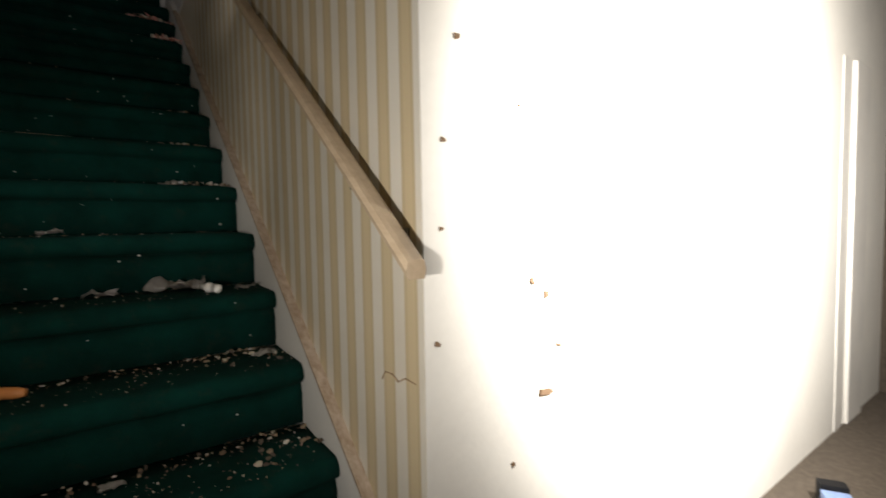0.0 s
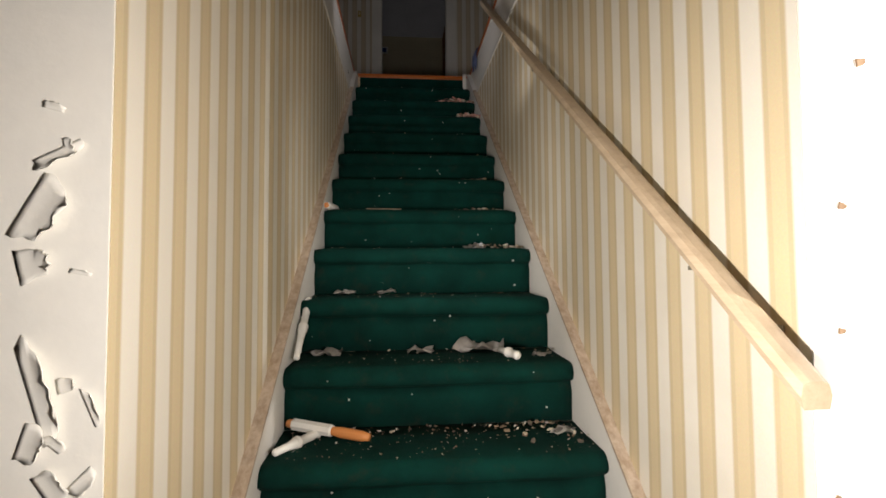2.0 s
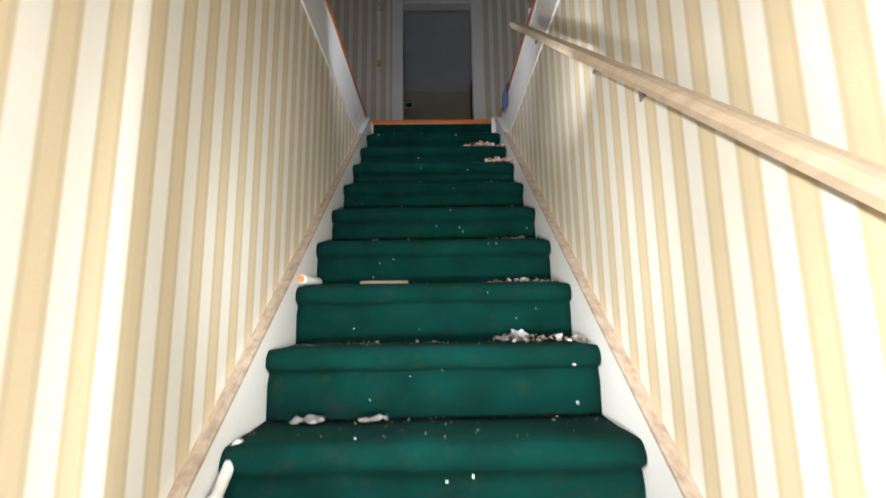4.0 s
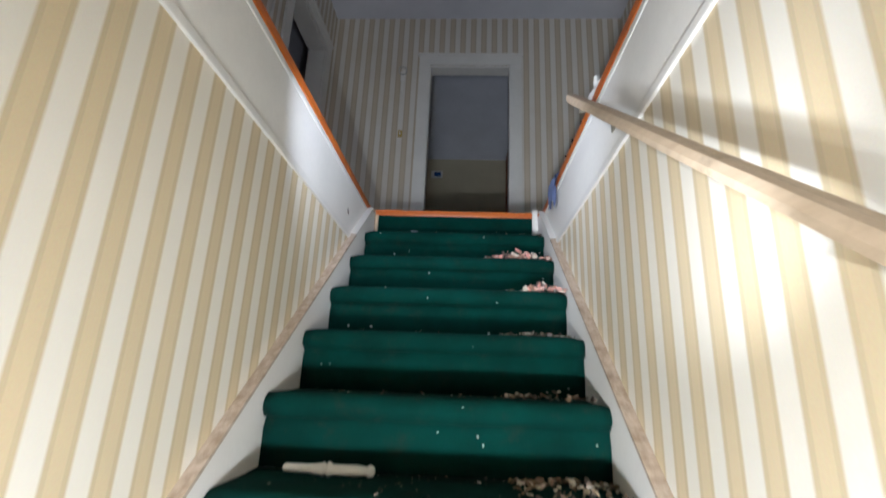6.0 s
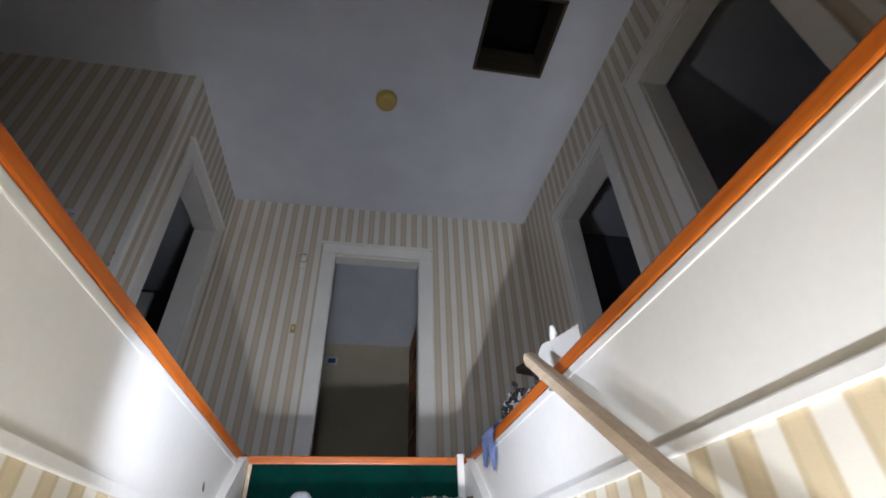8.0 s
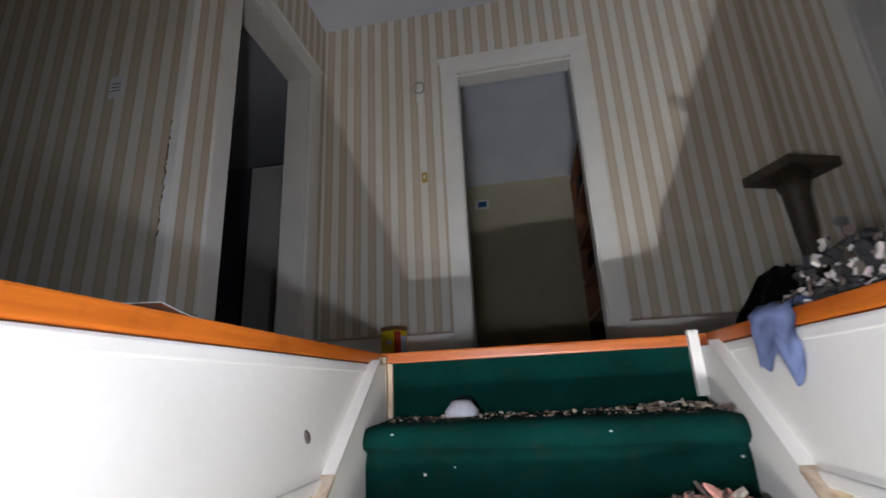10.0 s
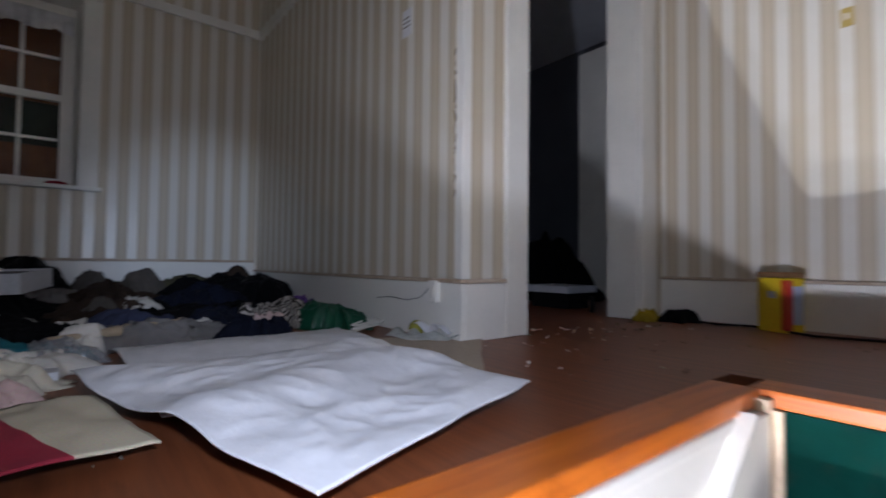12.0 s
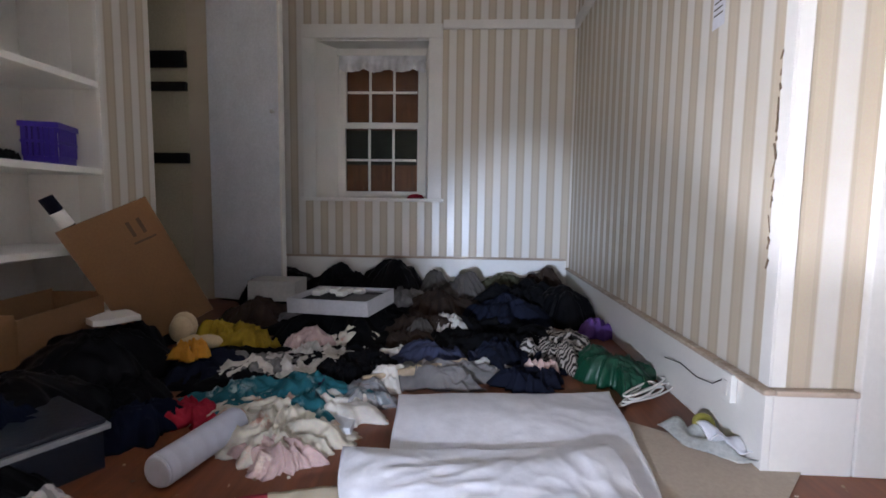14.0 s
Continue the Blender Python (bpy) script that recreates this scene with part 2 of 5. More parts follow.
def tube(points, radius, seg=8, bm=None):
    bm = bm or bmesh.new()
    pts = [Vector(p) for p in points]
    rings = []
    for i, p in enumerate(pts):
        d = (pts[min(i + 1, len(pts) - 1)] - pts[max(i - 1, 0)]).normalized()
        a = d.orthogonal().normalized() if abs(d.z) > 0.95 else d.cross(Vector((0, 0, 1))).normalized()
        b = d.cross(a)
        rings.append([bm.verts.new(p + radius * (math.cos(2 * math.pi * k / seg) * a + math.sin(2 * math.pi * k / seg) * b)) for k in range(seg)])
    for r, s in zip(rings, rings[1:]):
        for k in range(seg):
            bm.faces.new((r[k], r[(k + 1) % seg], s[(k + 1) % seg], s[k]))
    bm.faces.new(rings[0][::-1])
    bm.faces.new(rings[-1])
    return bm


def frame_ring(w, d, z0, z1, t):
    return boxes((-w, w, -d, -d + t, z0, z1), (-w, w, d - t, d, z0, z1), (-w, -w + t, -d + t, d - t, z0, z1), (w - t, w, -d + t, d - t, z0, z1))


def thing(name, label, category, group="", kind="", at=None):
    ob = new(name)
    ob.empty_display_size = 0.1
    if at:
        ob.matrix_world = at
    return tagged(ob, label, category, group, kind)


def structure(name, bm, material, label, category, smooth=False):
    ob = part(name, bm, material, None, label, smooth)
    return tagged(ob, label, category, kind="structure")


# ---------------------------------------------------------------- the shell
Z = UP
structure("floor_ground", boxes((-3.2, 4.3, -7.2, MOUTH + 0.02, -0.1, 0.0)), GRIME_AND_DIM, "dark dirty ground floor at the foot of the stair", "floor")
# The room's lack of light is put into its ceiling and wall colour.
structure("ceiling_ground", boxes((-3.2, 4.3, -7.2, MOUTH, 2.72, 2.8)), GRIME_AND_DIM, "ceiling of the ground floor room, coloured dark as if unlit", "ceiling")
structure("wall_mouth_right", boxes((HALF + 0.121, 4.3, MOUTH_R, MOUTH_R + 0.12, 0, 2.72), (HALF + 0.001, HALF + 0.121, MOUTH_R, MOUTH_R + 0.003, 0, 2.69)), PLASTER, "white wall with chipped and peeling paint beside the stair", "wall")
structure("wall_mouth_left", boxes((-3.2, -HALF - 0.121, MOUTH_L, MOUTH_L + 0.12, 0, 2.72), (-HALF - 0.121, -HALF - 0.001, MOUTH_L, MOUTH_L + 0.003, 0, 2.69)), PLASTER, "cream wall with large curls of peeling paint", "wall")
structure("wall_ground_back", boxes((-3.2, 4.3, -7.32, -7.2, 0, 2.8)), GRIME_AND_DIM, "back wall of the ground floor room, coloured dark as if unlit", "wall")
structure("wall_ground_west", boxes((-3.32, -3.2, -7.2, MOUTH + 0.1, 0, 2.8)), GRIME_AND_DIM, "side wall of the ground floor room, coloured dark as if unlit", "wall")
structure("wall_ground_east", boxes((4.3, 4.42, -7.2, MOUTH + 0.1, 0, 2.8)), GRIME_AND_DIM, "side wall of the ground floor room, coloured dark as if unlit", "wall")

# stair walls: paper below, white fascia boards above
for side, nm in ((-1, "left"), (1, "right")):
    a, b = sorted((side * HALF, side * (HALF + 0.12)))
    mouth = MOUTH_L if side < 0 else MOUTH_R
    structure("wall_stair_" + nm, boxes((a, b, mouth + 0.004, 0.1, 0, Z - 0.305)), PAPER_STAIR, "stair wall with tan and cream striped wallpaper", "wall")
    structure("fascia_" + nm, boxes((a, b, MOUTH - 0.004, 0.02, Z - 0.300, Z - 0.035)), WHITE, "white painted fascia board round the stairwell", "trim")
    a2, b2 = sorted((side * (HALF - 0.008), side * (HALF + 0.02)))
    structure("trim_bead_" + nm, boxes((a2, b2, MOUTH - 0.002, -0.44, Z - 0.318, Z - 0.292), bevel=0.004), TRIM, "narrow white bead along the fascia", "trim")
    a3, b3 = sorted((side * (HALF - 0.004), side * (HALF + 0.085)))
    structure("trim_cap_" + nm, boxes((a3, b3, MOUTH - 0.01, -0.004, Z - 0.032, Z + 0.003), bevel=0.005), CAPWOOD, "orange varnished wooden cap on the stairwell edge", "trim")
    a4, b4 = sorted((side * (HALF - 0.003), side * (HALF + 0.01)))
    structure("trim_scotia_" + nm, boxes((a4, b4, MOUTH - 0.006, -0.03, Z - 0.06, Z - 0.036), bevel=0.004), TRIM, "white moulding under the wooden cap", "trim")


def slope(y, lift=0.0):
    return Z + y * RISE / GO + lift


# skirting boards that climb with the steps, and their moulding
for side, nm in ((-1, "left"), (1, "right")):
    a, b = sorted((side * (STEP + 0.001), side * (HALF - 0.001)))
    outline = [(MOUTH - 0.02, 0.0), (0.02, Z - 0.34), (0.02, Z - 0.034), (-0.10, slope(-0.10, 0.042)), (MOUTH - 0.02, slope(MOUTH - 0.02, 0.042))]
    structure("baseboard_stair_" + nm, prism(outline, "x", a, b), WHITE, "white painted skirting board along the stair", "baseboard")
    a, b = sorted((side * (STEP - 0.004), side * HALF))
    for nm2, y0, y1, mat, words in (("skirting_", MOUTH - 0.02, -0.43, SKIRTWOOD, "scuffed tan moulding on the stair skirting"), ("skirting_top_", -0.429, -0.10, TRIM, "white painted moulding on the upper stair skirting")):
        outline = [(y0, slope(y0, 0.044)), (y1, slope(y1, 0.044)), (y1, slope(y1, 0.056)), (y0, slope(y0, 0.056))]
        structure("trim_" + nm2 + nm, prism(outline, "x", a, b), mat, words, "trim")

# upper floor, with the stairwell left open
structure("floor_upper", boxes((-3.275, -HALF - 0.086, MOUTH, DOORY - 0.001, Z - 0.25, Z), (-HALF - 0.086, HALF + 0.086, 0.10, DOORY - 0.001, Z - 0.25, Z),
                               (HALF + 0.086, RIGHTX, MOUTH, DOORY - 0.001, Z - 0.25, Z)), FLOORWOOD, "dark red-brown painted floor, dusty and littered", "floor")
structure("floor_back_room", boxes((-1.4, 1.6, DOORY, 3.4, Z - 0.25, Z - 0.002)), FLOORWOOD, "dark floor of the room behind the door", "floor")
structure("floor_side_room", boxes((-3.6, -1.37, ROOMY + 0.13, 2.9, Z - 0.26, Z - 0.004)), FLOORWOOD, "dark floor of the room beside the landing", "floor")
structure("trim_landing_nosing", boxes((-HALF - 0.02, HALF + 0.02, -0.003, 0.10, Z - 0.032, Z + 0.002), bevel=0.006), CAPWOOD_X, "orange varnished nosing at the head of the stair", "trim")
bm = bmesh.new()
hx0, hx1, hy0, hy1 = 0.572, 1.058, -1.000, -0.458
for r in ((-3.5, hx0), (hx1, 1.6)):
    box(bm, r[0], r[1], MOUTH - 0.1, DOORY + 0.15, CEIL, CEIL + 0.1)
box(bm, hx0, hx1, MOUTH - 0.1, hy0, CEIL, CEIL + 0.1)
box(bm, hx0, hx1, hy1, DOORY + 0.15, CEIL, CEIL + 0.1)
structure("ceiling_upper", bm, CEILING, "grey-white ceiling over the landing with an open hatch", "ceiling")
structure("trim_hatch", boxes((hx0 - 0.0, hx1, hy0 + 0.001, hy0 + 0.02, CEIL - 0.012, CEIL + 0.25), (hx0, hx1, hy1 - 0.02, hy1 - 0.001, CEIL - 0.012, CEIL + 0.25),
                              (hx0 + 0.001, hx0 + 0.02, hy0 + 0.021, hy1 - 0.021, CEIL - 0.012, CEIL + 0.25), (hx1 - 0.02, hx1 - 0.001, hy0 + 0.021, hy1 - 0.021, CEIL - 0.012, CEIL + 0.25)), DARKWOOD, "dark wooden lining of the open ceiling hatch", "trim")
# Added box over the hatch; its black colour stands for the unlit attic.
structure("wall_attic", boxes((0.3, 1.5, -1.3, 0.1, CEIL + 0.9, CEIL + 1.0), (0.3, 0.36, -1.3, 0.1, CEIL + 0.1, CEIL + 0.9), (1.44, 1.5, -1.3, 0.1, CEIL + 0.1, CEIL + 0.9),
                              (0.36, 1.44, -1.3, -1.24, CEIL + 0.1, CEIL + 0.9), (0.36, 1.44, 0.04, 0.1, CEIL + 0.1, CEIL + 0.9)), BLACK, "attic enclosure coloured black for the unlit space above the hatch", "wall")

# landing wall ahead, with the open doorway
DX0, DX1, DH = -0.327, 0.423, Z + 1.87
T = 0.12
structure("wall_landing", boxes((LEFTX - 0.15, DX0, DOORY, DOORY + T, Z, CEIL), (DX1, RIGHTX + 0.15, DOORY, DOORY + T, Z, CEIL), (DX0, DX1, DOORY, DOORY + T, DH, CEIL)), PAPER_X, "landing wall with tan and cream striped wallpaper", "wall")
# wall between landing and the left hand room
LY0, LY1 = 0.157, 0.93
structure("wall_landing_left", boxes((LEFTX - 0.15, LEFTX, ROOMY + 0.001, LY0, Z, CEIL), (LEFTX - 0.15, LEFTX, LY1, DOORY - 0.001, Z, CEIL), (LEFTX - 0.15, LEFTX, LY0, LY1, DH, CEIL)), PAPER_Y, "landing wall with striped wallpaper and an open doorway", "wall")
structure("wall_landing_right", boxes((RIGHTX, RIGHTX + 0.15, 0.41, DOORY - 0.001, Z, CEIL), (RIGHTX, RIGHTX + 0.15, -0.85, -0.36, Z, CEIL), (RIGHTX, RIGHTX + 0.15, MOUTH, -1.60, Z, CEIL),
                                      (RIGHTX, RIGHTX + 0.15, -0.36, 0.41, DH, CEIL), (RIGHTX, RIGHTX + 0.15, -1.60, -0.85, DH, CEIL)), PAPER_Y, "landing wall with striped wallpaper and two doorways", "wall")
structure("wall_long_room", boxes((WINX, LEFTX - 0.001, ROOMY, ROOMY + 0.12, Z, CEIL)), PAPER_X, "long wall with tan and cream striped wallpaper", "wall")
# window wall
WY0, WY1, WZ0, WZ1 = -1.767, -1.040, Z + 0.626, Z + 1.63
structure("wall_window", boxes((WINX - 0.25, WINX, -2.42, WY0, Z, CEIL), (WINX - 0.25, WINX, WY1, ROOMY + 0.12, Z, CEIL), (WINX - 0.25, WINX, WY0, WY1, Z, WZ0), (WINX - 0.25, WINX, WY0, WY1, WZ1, CEIL)), PAPER_Y, "window wall with tan and cream striped wallpaper", "wall")
# shelf wall with niche and closet
SY = -2.30
NX0, NX1 = -2.125, -1.00
CX0, CX1 = -2.95, -2.44
structure("wall_shelf", boxes((WINX, CX0, SY - 0.12, SY, Z, CEIL), (CX1, NX0, SY - 0.12, SY, Z, CEIL), (NX1, -HALF - 0.09, SY - 0.12, SY, Z, CEIL), (CX0, CX1, SY - 0.12, SY, Z + 1.9, CEIL), (NX0, NX1, SY - 0.12, SY, Z + 1.95, CEIL)), PAPER_X, "striped wallpaper wall with shelf niche and closet", "wall")
structure("wall_niche", boxes((NX0 - 0.03, NX0, SY - 0.34, SY - 0.121, Z, Z + 2.0), (NX1, NX1 + 0.03, SY - 0.34, SY - 0.121, Z, Z + 2.0), (NX0, NX1, SY - 0.37, SY - 0.34, Z, Z + 2.0), (NX0, NX1, SY - 0.34, SY - 0.121, Z + 1.95, Z + 2.0)), TRIM, "off-white boarded back of the shelf niche", "wall")
structure("wall_closet", boxes((CX0 - 0.03, CX0, SY - 0.6, SY - 0.121, Z, Z + 2.0), (CX1, CX1 + 0.03, SY - 0.6, SY - 0.121, Z, Z + 2.0), (CX0, CX1, SY - 0.63, SY - 0.6, Z, Z + 2.0), (CX0, CX1, SY - 0.6, SY - 0.121, Z + 1.95, Z + 2.0)), YELLOWED, "dingy cream inside of the closet", "wall")
structure("wall_back_upper", boxes((-HALF - 0.09, RIGHTX, MOUTH - 0.12, MOUTH, Z - 0.036, CEIL), (-HALF - 0.21, -HALF - 0.09, MOUTH - 0.12, SY, Z, CEIL)), PAPER_X, "striped wallpaper wall behind the stairwell", "wall")
structure("floor_closet", boxes((CX0, CX1, SY - 0.6, SY, Z - 0.2, Z - 0.003), (NX0, NX1, SY - 0.34, SY, Z - 0.2, Z - 0.003)), FLOORWOOD, "dark closet floor", "floor")

# back room behind the landing door
structure("wall_back_room", boxes((-1.4, 1.6, 3.4, 3.52, Z, Z + 2.6), (-1.52, -1.4, DOORY + T, 3.52, Z, Z + 2.6), (1.6, 1.72, DOORY + T, 3.52, Z, Z + 2.6)), YELLOWED, "yellowed cream walls of the room behind the door", "wall")
structure("ceiling_back_room", prism([(DOORY + T + 0.001, Z + 2.62), (2.2, Z + 2.62), (3.4, Z + 2.06), (3.4, Z + 2.16), (2.2, Z + 2.75), (DOORY + T + 0.001, Z + 2.75)], "x", -1.4, 1.6), CEILING, "grey-white sloping ceiling of the back room", "ceiling")
# rooms beside the landing; their darkness is put into the grey wall colour
structure("wall_side_room", boxes((-3.6, LEFTX - 0.151, 2.9, 3.0, Z, CEIL), (-3.7, -3.6, ROOMY + 0.121, 2.9, Z, CEIL)), DIMWALL, "side room walls, grey tone standing for lack of light", "wall")
structure("ceiling_side_room", boxes((-3.6, LEFTX - 0.151, ROOMY + 0.121, 2.9, CEIL - 0.001, CEIL + 0.1)), CEILING, "grey ceiling of the dark side room", "ceiling")
structure("wall_east_room", boxes((RIGHTX + 0.151, 3.4, 1.2, 1.3, Z - 0.1, CEIL), (3.4, 3.5, MOUTH, 1.3, Z - 0.1, CEIL), (RIGHTX + 0.151, 3.4, MOUTH - 0.1, MOUTH, Z - 0.1, CEIL), (RIGHTX, 3.4, MOUTH, 1.2, Z - 0.2, Z - 0.003)), DIMWALL, "far side room walls, grey tone standing for lack of light", "wall")
structure("ceiling_east_room", boxes((RIGHTX + 0.151, 3.4, MOUTH, 1.2, CEIL - 0.001, CEIL + 0.1)), CEILING, "grey ceiling of the dark rooms", "ceiling")


# ---------------------------------------------------------------- door casings, baseboards
def casing_y(name, x0, x1, top, y, jamb, label, w=0.095):
    """Casing round an opening in a wall that faces -y, with the jamb through the wall."""
    t = thing(name, label, "door frame", kind="structure")
    for nm, r in (("side_casing", (x0 - w, x0 + 0.008, y - 0.022, y - 0.001, Z + 0.001, top)), ("side_casing", (x1 - 0.008, x1 + w, y - 0.022, y - 0.001, Z + 0.001, top)),
                  ("head_casing", (x0 - w, x1 + w, y - 0.024, y - 0.001, top, top + w)), ("head_mould", (x0 - w - 0.015, x1 + w + 0.015, y - 0.035, y - 0.001, top + w, top + w + 0.022)),
                  ("jamb", (x0, x0 + 0.016, y, y + jamb, Z + 0.001, top - 0.016)), ("jamb", (x1 - 0.016, x1, y, y + jamb, Z + 0.001, top - 0.016)), ("head_jamb", (x0, x1, y, y + jamb, top - 0.016, top - 0.001))):
        part(nm, boxes(r, bevel=0.003), TRIM, t)
    return t


def casing_x(name, y0, y1, top, x, face, jamb, label, w=0.095):
    """The same in a wall that faces along x; face is +1 or -1."""
    t = thing(name, label, "door frame", kind="structure")
    def r(y_a, y_b, d0, d1, z0, z1):
        a, b = sorted((x + face * d0, x + face * d1))
        return (a, b, y_a, y_b, z0, z1)
    for nm, q in (("side_casing", r(y0 - w, y0 + 0.008, 0.001, 0.022, Z + 0.001, top)), ("side_casing", r(y1 - 0.008, y1 + w, 0.001, 0.022, Z + 0.001, top)),
                  ("head_casing", r(y0 - w, y1 + w, 0.001, 0.024, top, top + w)), ("head_mould", r(y0 - w - 0.015, y1 + w + 0.015, 0.001, 0.035, top + w, top + w + 0.022)),
                  ("jamb", r(y0, y0 + 0.016, -jamb, 0, Z + 0.001, top - 0.016)), ("jamb", r(y1 - 0.016, y1, -jamb, 0, Z + 0.001, top - 0.016)), ("head_jamb", r(y0, y1, -jamb, 0, top - 0.016, top - 0.001))):
        part(nm, boxes(q, bevel=0.003), TRIM, t)
    return t


casing_y("door_frame_1", DX0, DX1, DH, DOORY, T, "white painted door casing round the open landing doorway")
casing_x("door_frame_2", LY0, LY1, DH, LEFTX, 1, 0.15, "white painted door casing round the side room doorway")
casing_x("door_frame_3", -0.36, 0.41, DH, RIGHTX, -1, 0.15, "white painted door casing of a dark doorway")
casing_x("door_frame_4", -1.60, -0.85, DH, RIGHTX, -1, 0.15, "white painted door casing of a second dark doorway")


def baseboard(name, rows, caps):
    structure(name, boxes(*rows, bevel=0.002), WHITE, "tall white painted baseboard", "baseboard")
    structure(name.replace("baseboard", "trim_base"), boxes(*caps, bevel=0.004), SKIRTWOOD, "thin moulding on top of the baseboard", "trim")


BH = 0.178
baseboard("baseboard_long", [(WINX + 0.001, LEFTX + 0.018, ROOMY - 0.018, ROOMY - 0.001, Z, Z + BH)], [(WINX + 0.001, LEFTX + 0.024, ROOMY - 0.026, ROOMY - 0.001, Z + BH + 0.001, Z + BH + 0.014)])
baseboard("baseboard_return", [(LEFTX + 0.001, LEFTX + 0.018, ROOMY, LY0 - 0.097, Z, Z + BH)], [(LEFTX + 0.001, LEFTX + 0.026, ROOMY, LY0 - 0.097, Z + BH + 0.001, Z + BH + 0.014)])
baseboard("baseboard_window", [(WINX + 0.001, WINX + 0.018, SY + 0.01, ROOMY - 0.02, Z, Z + 0.235)], [(WINX + 0.001, WINX + 0.026, SY + 0.01, ROOMY - 0.028, Z + 0.236, Z + 0.25)])
baseboard("baseboard_landing", [(LEFTX + 0.002, DX0 - 0.097, DOORY - 0.018, DOORY - 0.001, Z, Z + BH), (DX1 + 0.097, RIGHTX - 0.002, DOORY - 0.018, DOORY - 0.001, Z, Z + BH)],
          [(LEFTX + 0.002, DX0 - 0.097, DOORY - 0.026, DOORY - 0.001, Z + BH + 0.001, Z + BH + 0.014), (DX1 + 0.097, RIGHTX - 0.002, DOORY - 0.026, DOORY - 0.001, Z + BH + 0.001, Z + BH + 0.014)])
baseboard("baseboard_right", [(RIGHTX - 0.018, RIGHTX - 0.001, 0.507, DOORY - 0.02, Z, Z + BH), (RIGHTX - 0.018, RIGHTX - 0.001, -0.75, -0.46, Z, Z + BH)], [(RIGHTX - 0.026, RIGHTX - 0.001, 0.507, DOORY - 0.03, Z + BH + 0.001, Z + BH + 0.014)])
structure("trim_corner", boxes((LEFTX - 0.03, LEFTX + 0.006, ROOMY - 0.006, ROOMY - 0.001, Z + BH + 0.015, CEIL - 0.001), (LEFTX + 0.001, LEFTX + 0.006, ROOMY, ROOMY + 0.03, Z + BH + 0.015, CEIL - 0.001)), WHITE, "white corner strip with chipped paint", "trim")
structure("trim_rail_window", boxes((WINX + 0.001, WINX + 0.02, WY1 + 0.09, ROOMY - 0.001, Z + 1.685, Z + 1.74), (WINX + 0.021, WINX + 0.75, ROOMY - 0.02, ROOMY - 0.001, Z + 1.68, Z + 1.745), bevel=0.004), TRIM, "white picture rail on the window wall", "trim")

# ---------------------------------------------------------------- staircase
stairs = thing("staircase", "staircase with worn dark green carpet, strewn with debris", "staircase", kind="structure")


def step_mesh(k):
    """Riser, rounded nosing and tread of one carpeted step, with slightly uneven folds."""
    bm = bmesh.new()
    y, z = -k * GO, UP - k * RISE
    prof = [(y + 0.035, z - RISE + 0.001), (y + 0.032, z - 0.105), (y + 0.030, z - 0.072)]
    for i in range(9):
        a = radians(-100 - i * 20)
        prof.append((y + 0.034 + 0.036 * math.cos(a), z - 0.036 + 0.036 * math.sin(a)))
    prof += [(y + 0.10, z + 0.001), (y + 0.18, z + 0.001), (y + GO + 0.030, z + 0.001), (y + GO + 0.030, z - RISE + 0.001)]
    n = 26
    cols = []
    for i in range(n + 1):
        x = -STEP + 2 * STEP * i / n
        e = min(i, n - i)
        rnd = 0.012 if e == 0 else (0.003 if e == 1 else 0.0)
        col = []
        for j, (py, pz) in enumerate(prof):
            w = 0.0035 * noise.noise((x * 5, k * 3.1 + j * 0.4, 0.5)) + 0.002 * noise.noise((x * 17, k * 7.7, j * 0.9))
            if j >= len(prof) - 2 or j == 0:
                w = 0
            front = 2 <= j <= 12
            col.append(bm.verts.new((x, py + (w + rnd if front else 0), pz + (w * 0.7 - (rnd * 0.6 if 6 <= j <= 13 else 0) if j < len(prof) - 2 else 0))))
        cols.append(col)
    m = len(prof)
    for a, b in zip(cols, cols[1:]):
        for j in range(m):
            bm.faces.new((a[j], b[j], b[(j + 1) % m], a[(j + 1) % m]))
    bm.faces.new(cols[0])
    bm.faces.new(cols[-1][::-1])
    return bm


for k in range(1, 15):
    part("carpeted_step", step_mesh(k), CARPET, stairs, smooth=True)
part("top_riser", boxes((-STEP, STEP, 0.0, 0.03, UP - RISE + 0.001, UP - 0.033)), CARPET, stairs)

# ---------------------------------------------------------------- handrail
RY0, RY1 = -3.455, -1.10


def rail_z(y):
    return UP - 1.078 + 0.800 * (y + 2.5)


TARNISH = plain("tarnished_brass", (0.40, 0.37, 0.29), 0.5, 0.4, 60, 0.3, 200, 0.7)
rail = thing("handrail", "bare pale wooden handrail on metal brackets along the stair wall", "handrail")
bm = bmesh.new()
prof = [(0.414, -0.036), (0.450, -0.036), (0.454, -0.020), (0.450, -0.004), (0.442, 0.0), (0.424, 0.0), (0.414, -0.004), (0.410, -0.020)]
ends = []
for i in range(13):
    y = RY0 + (RY1 - RY0) * i / 12
    ends.append([bm.verts.new((x, y, rail_z(y) + dz + 0.002 * noise.noise((x * 9, y * 3, 0)))) for x, dz in prof])
for a, b in zip(ends, ends[1:]):
    for k in range(8):
        bm.faces.new((a[k], a[(k + 1) % 8], b[(k + 1) % 8], b[k]))
bm.faces.new(ends[0][::-1])
bm.faces.new(ends[-1])
part("rail", bm, RAILWOOD, rail)
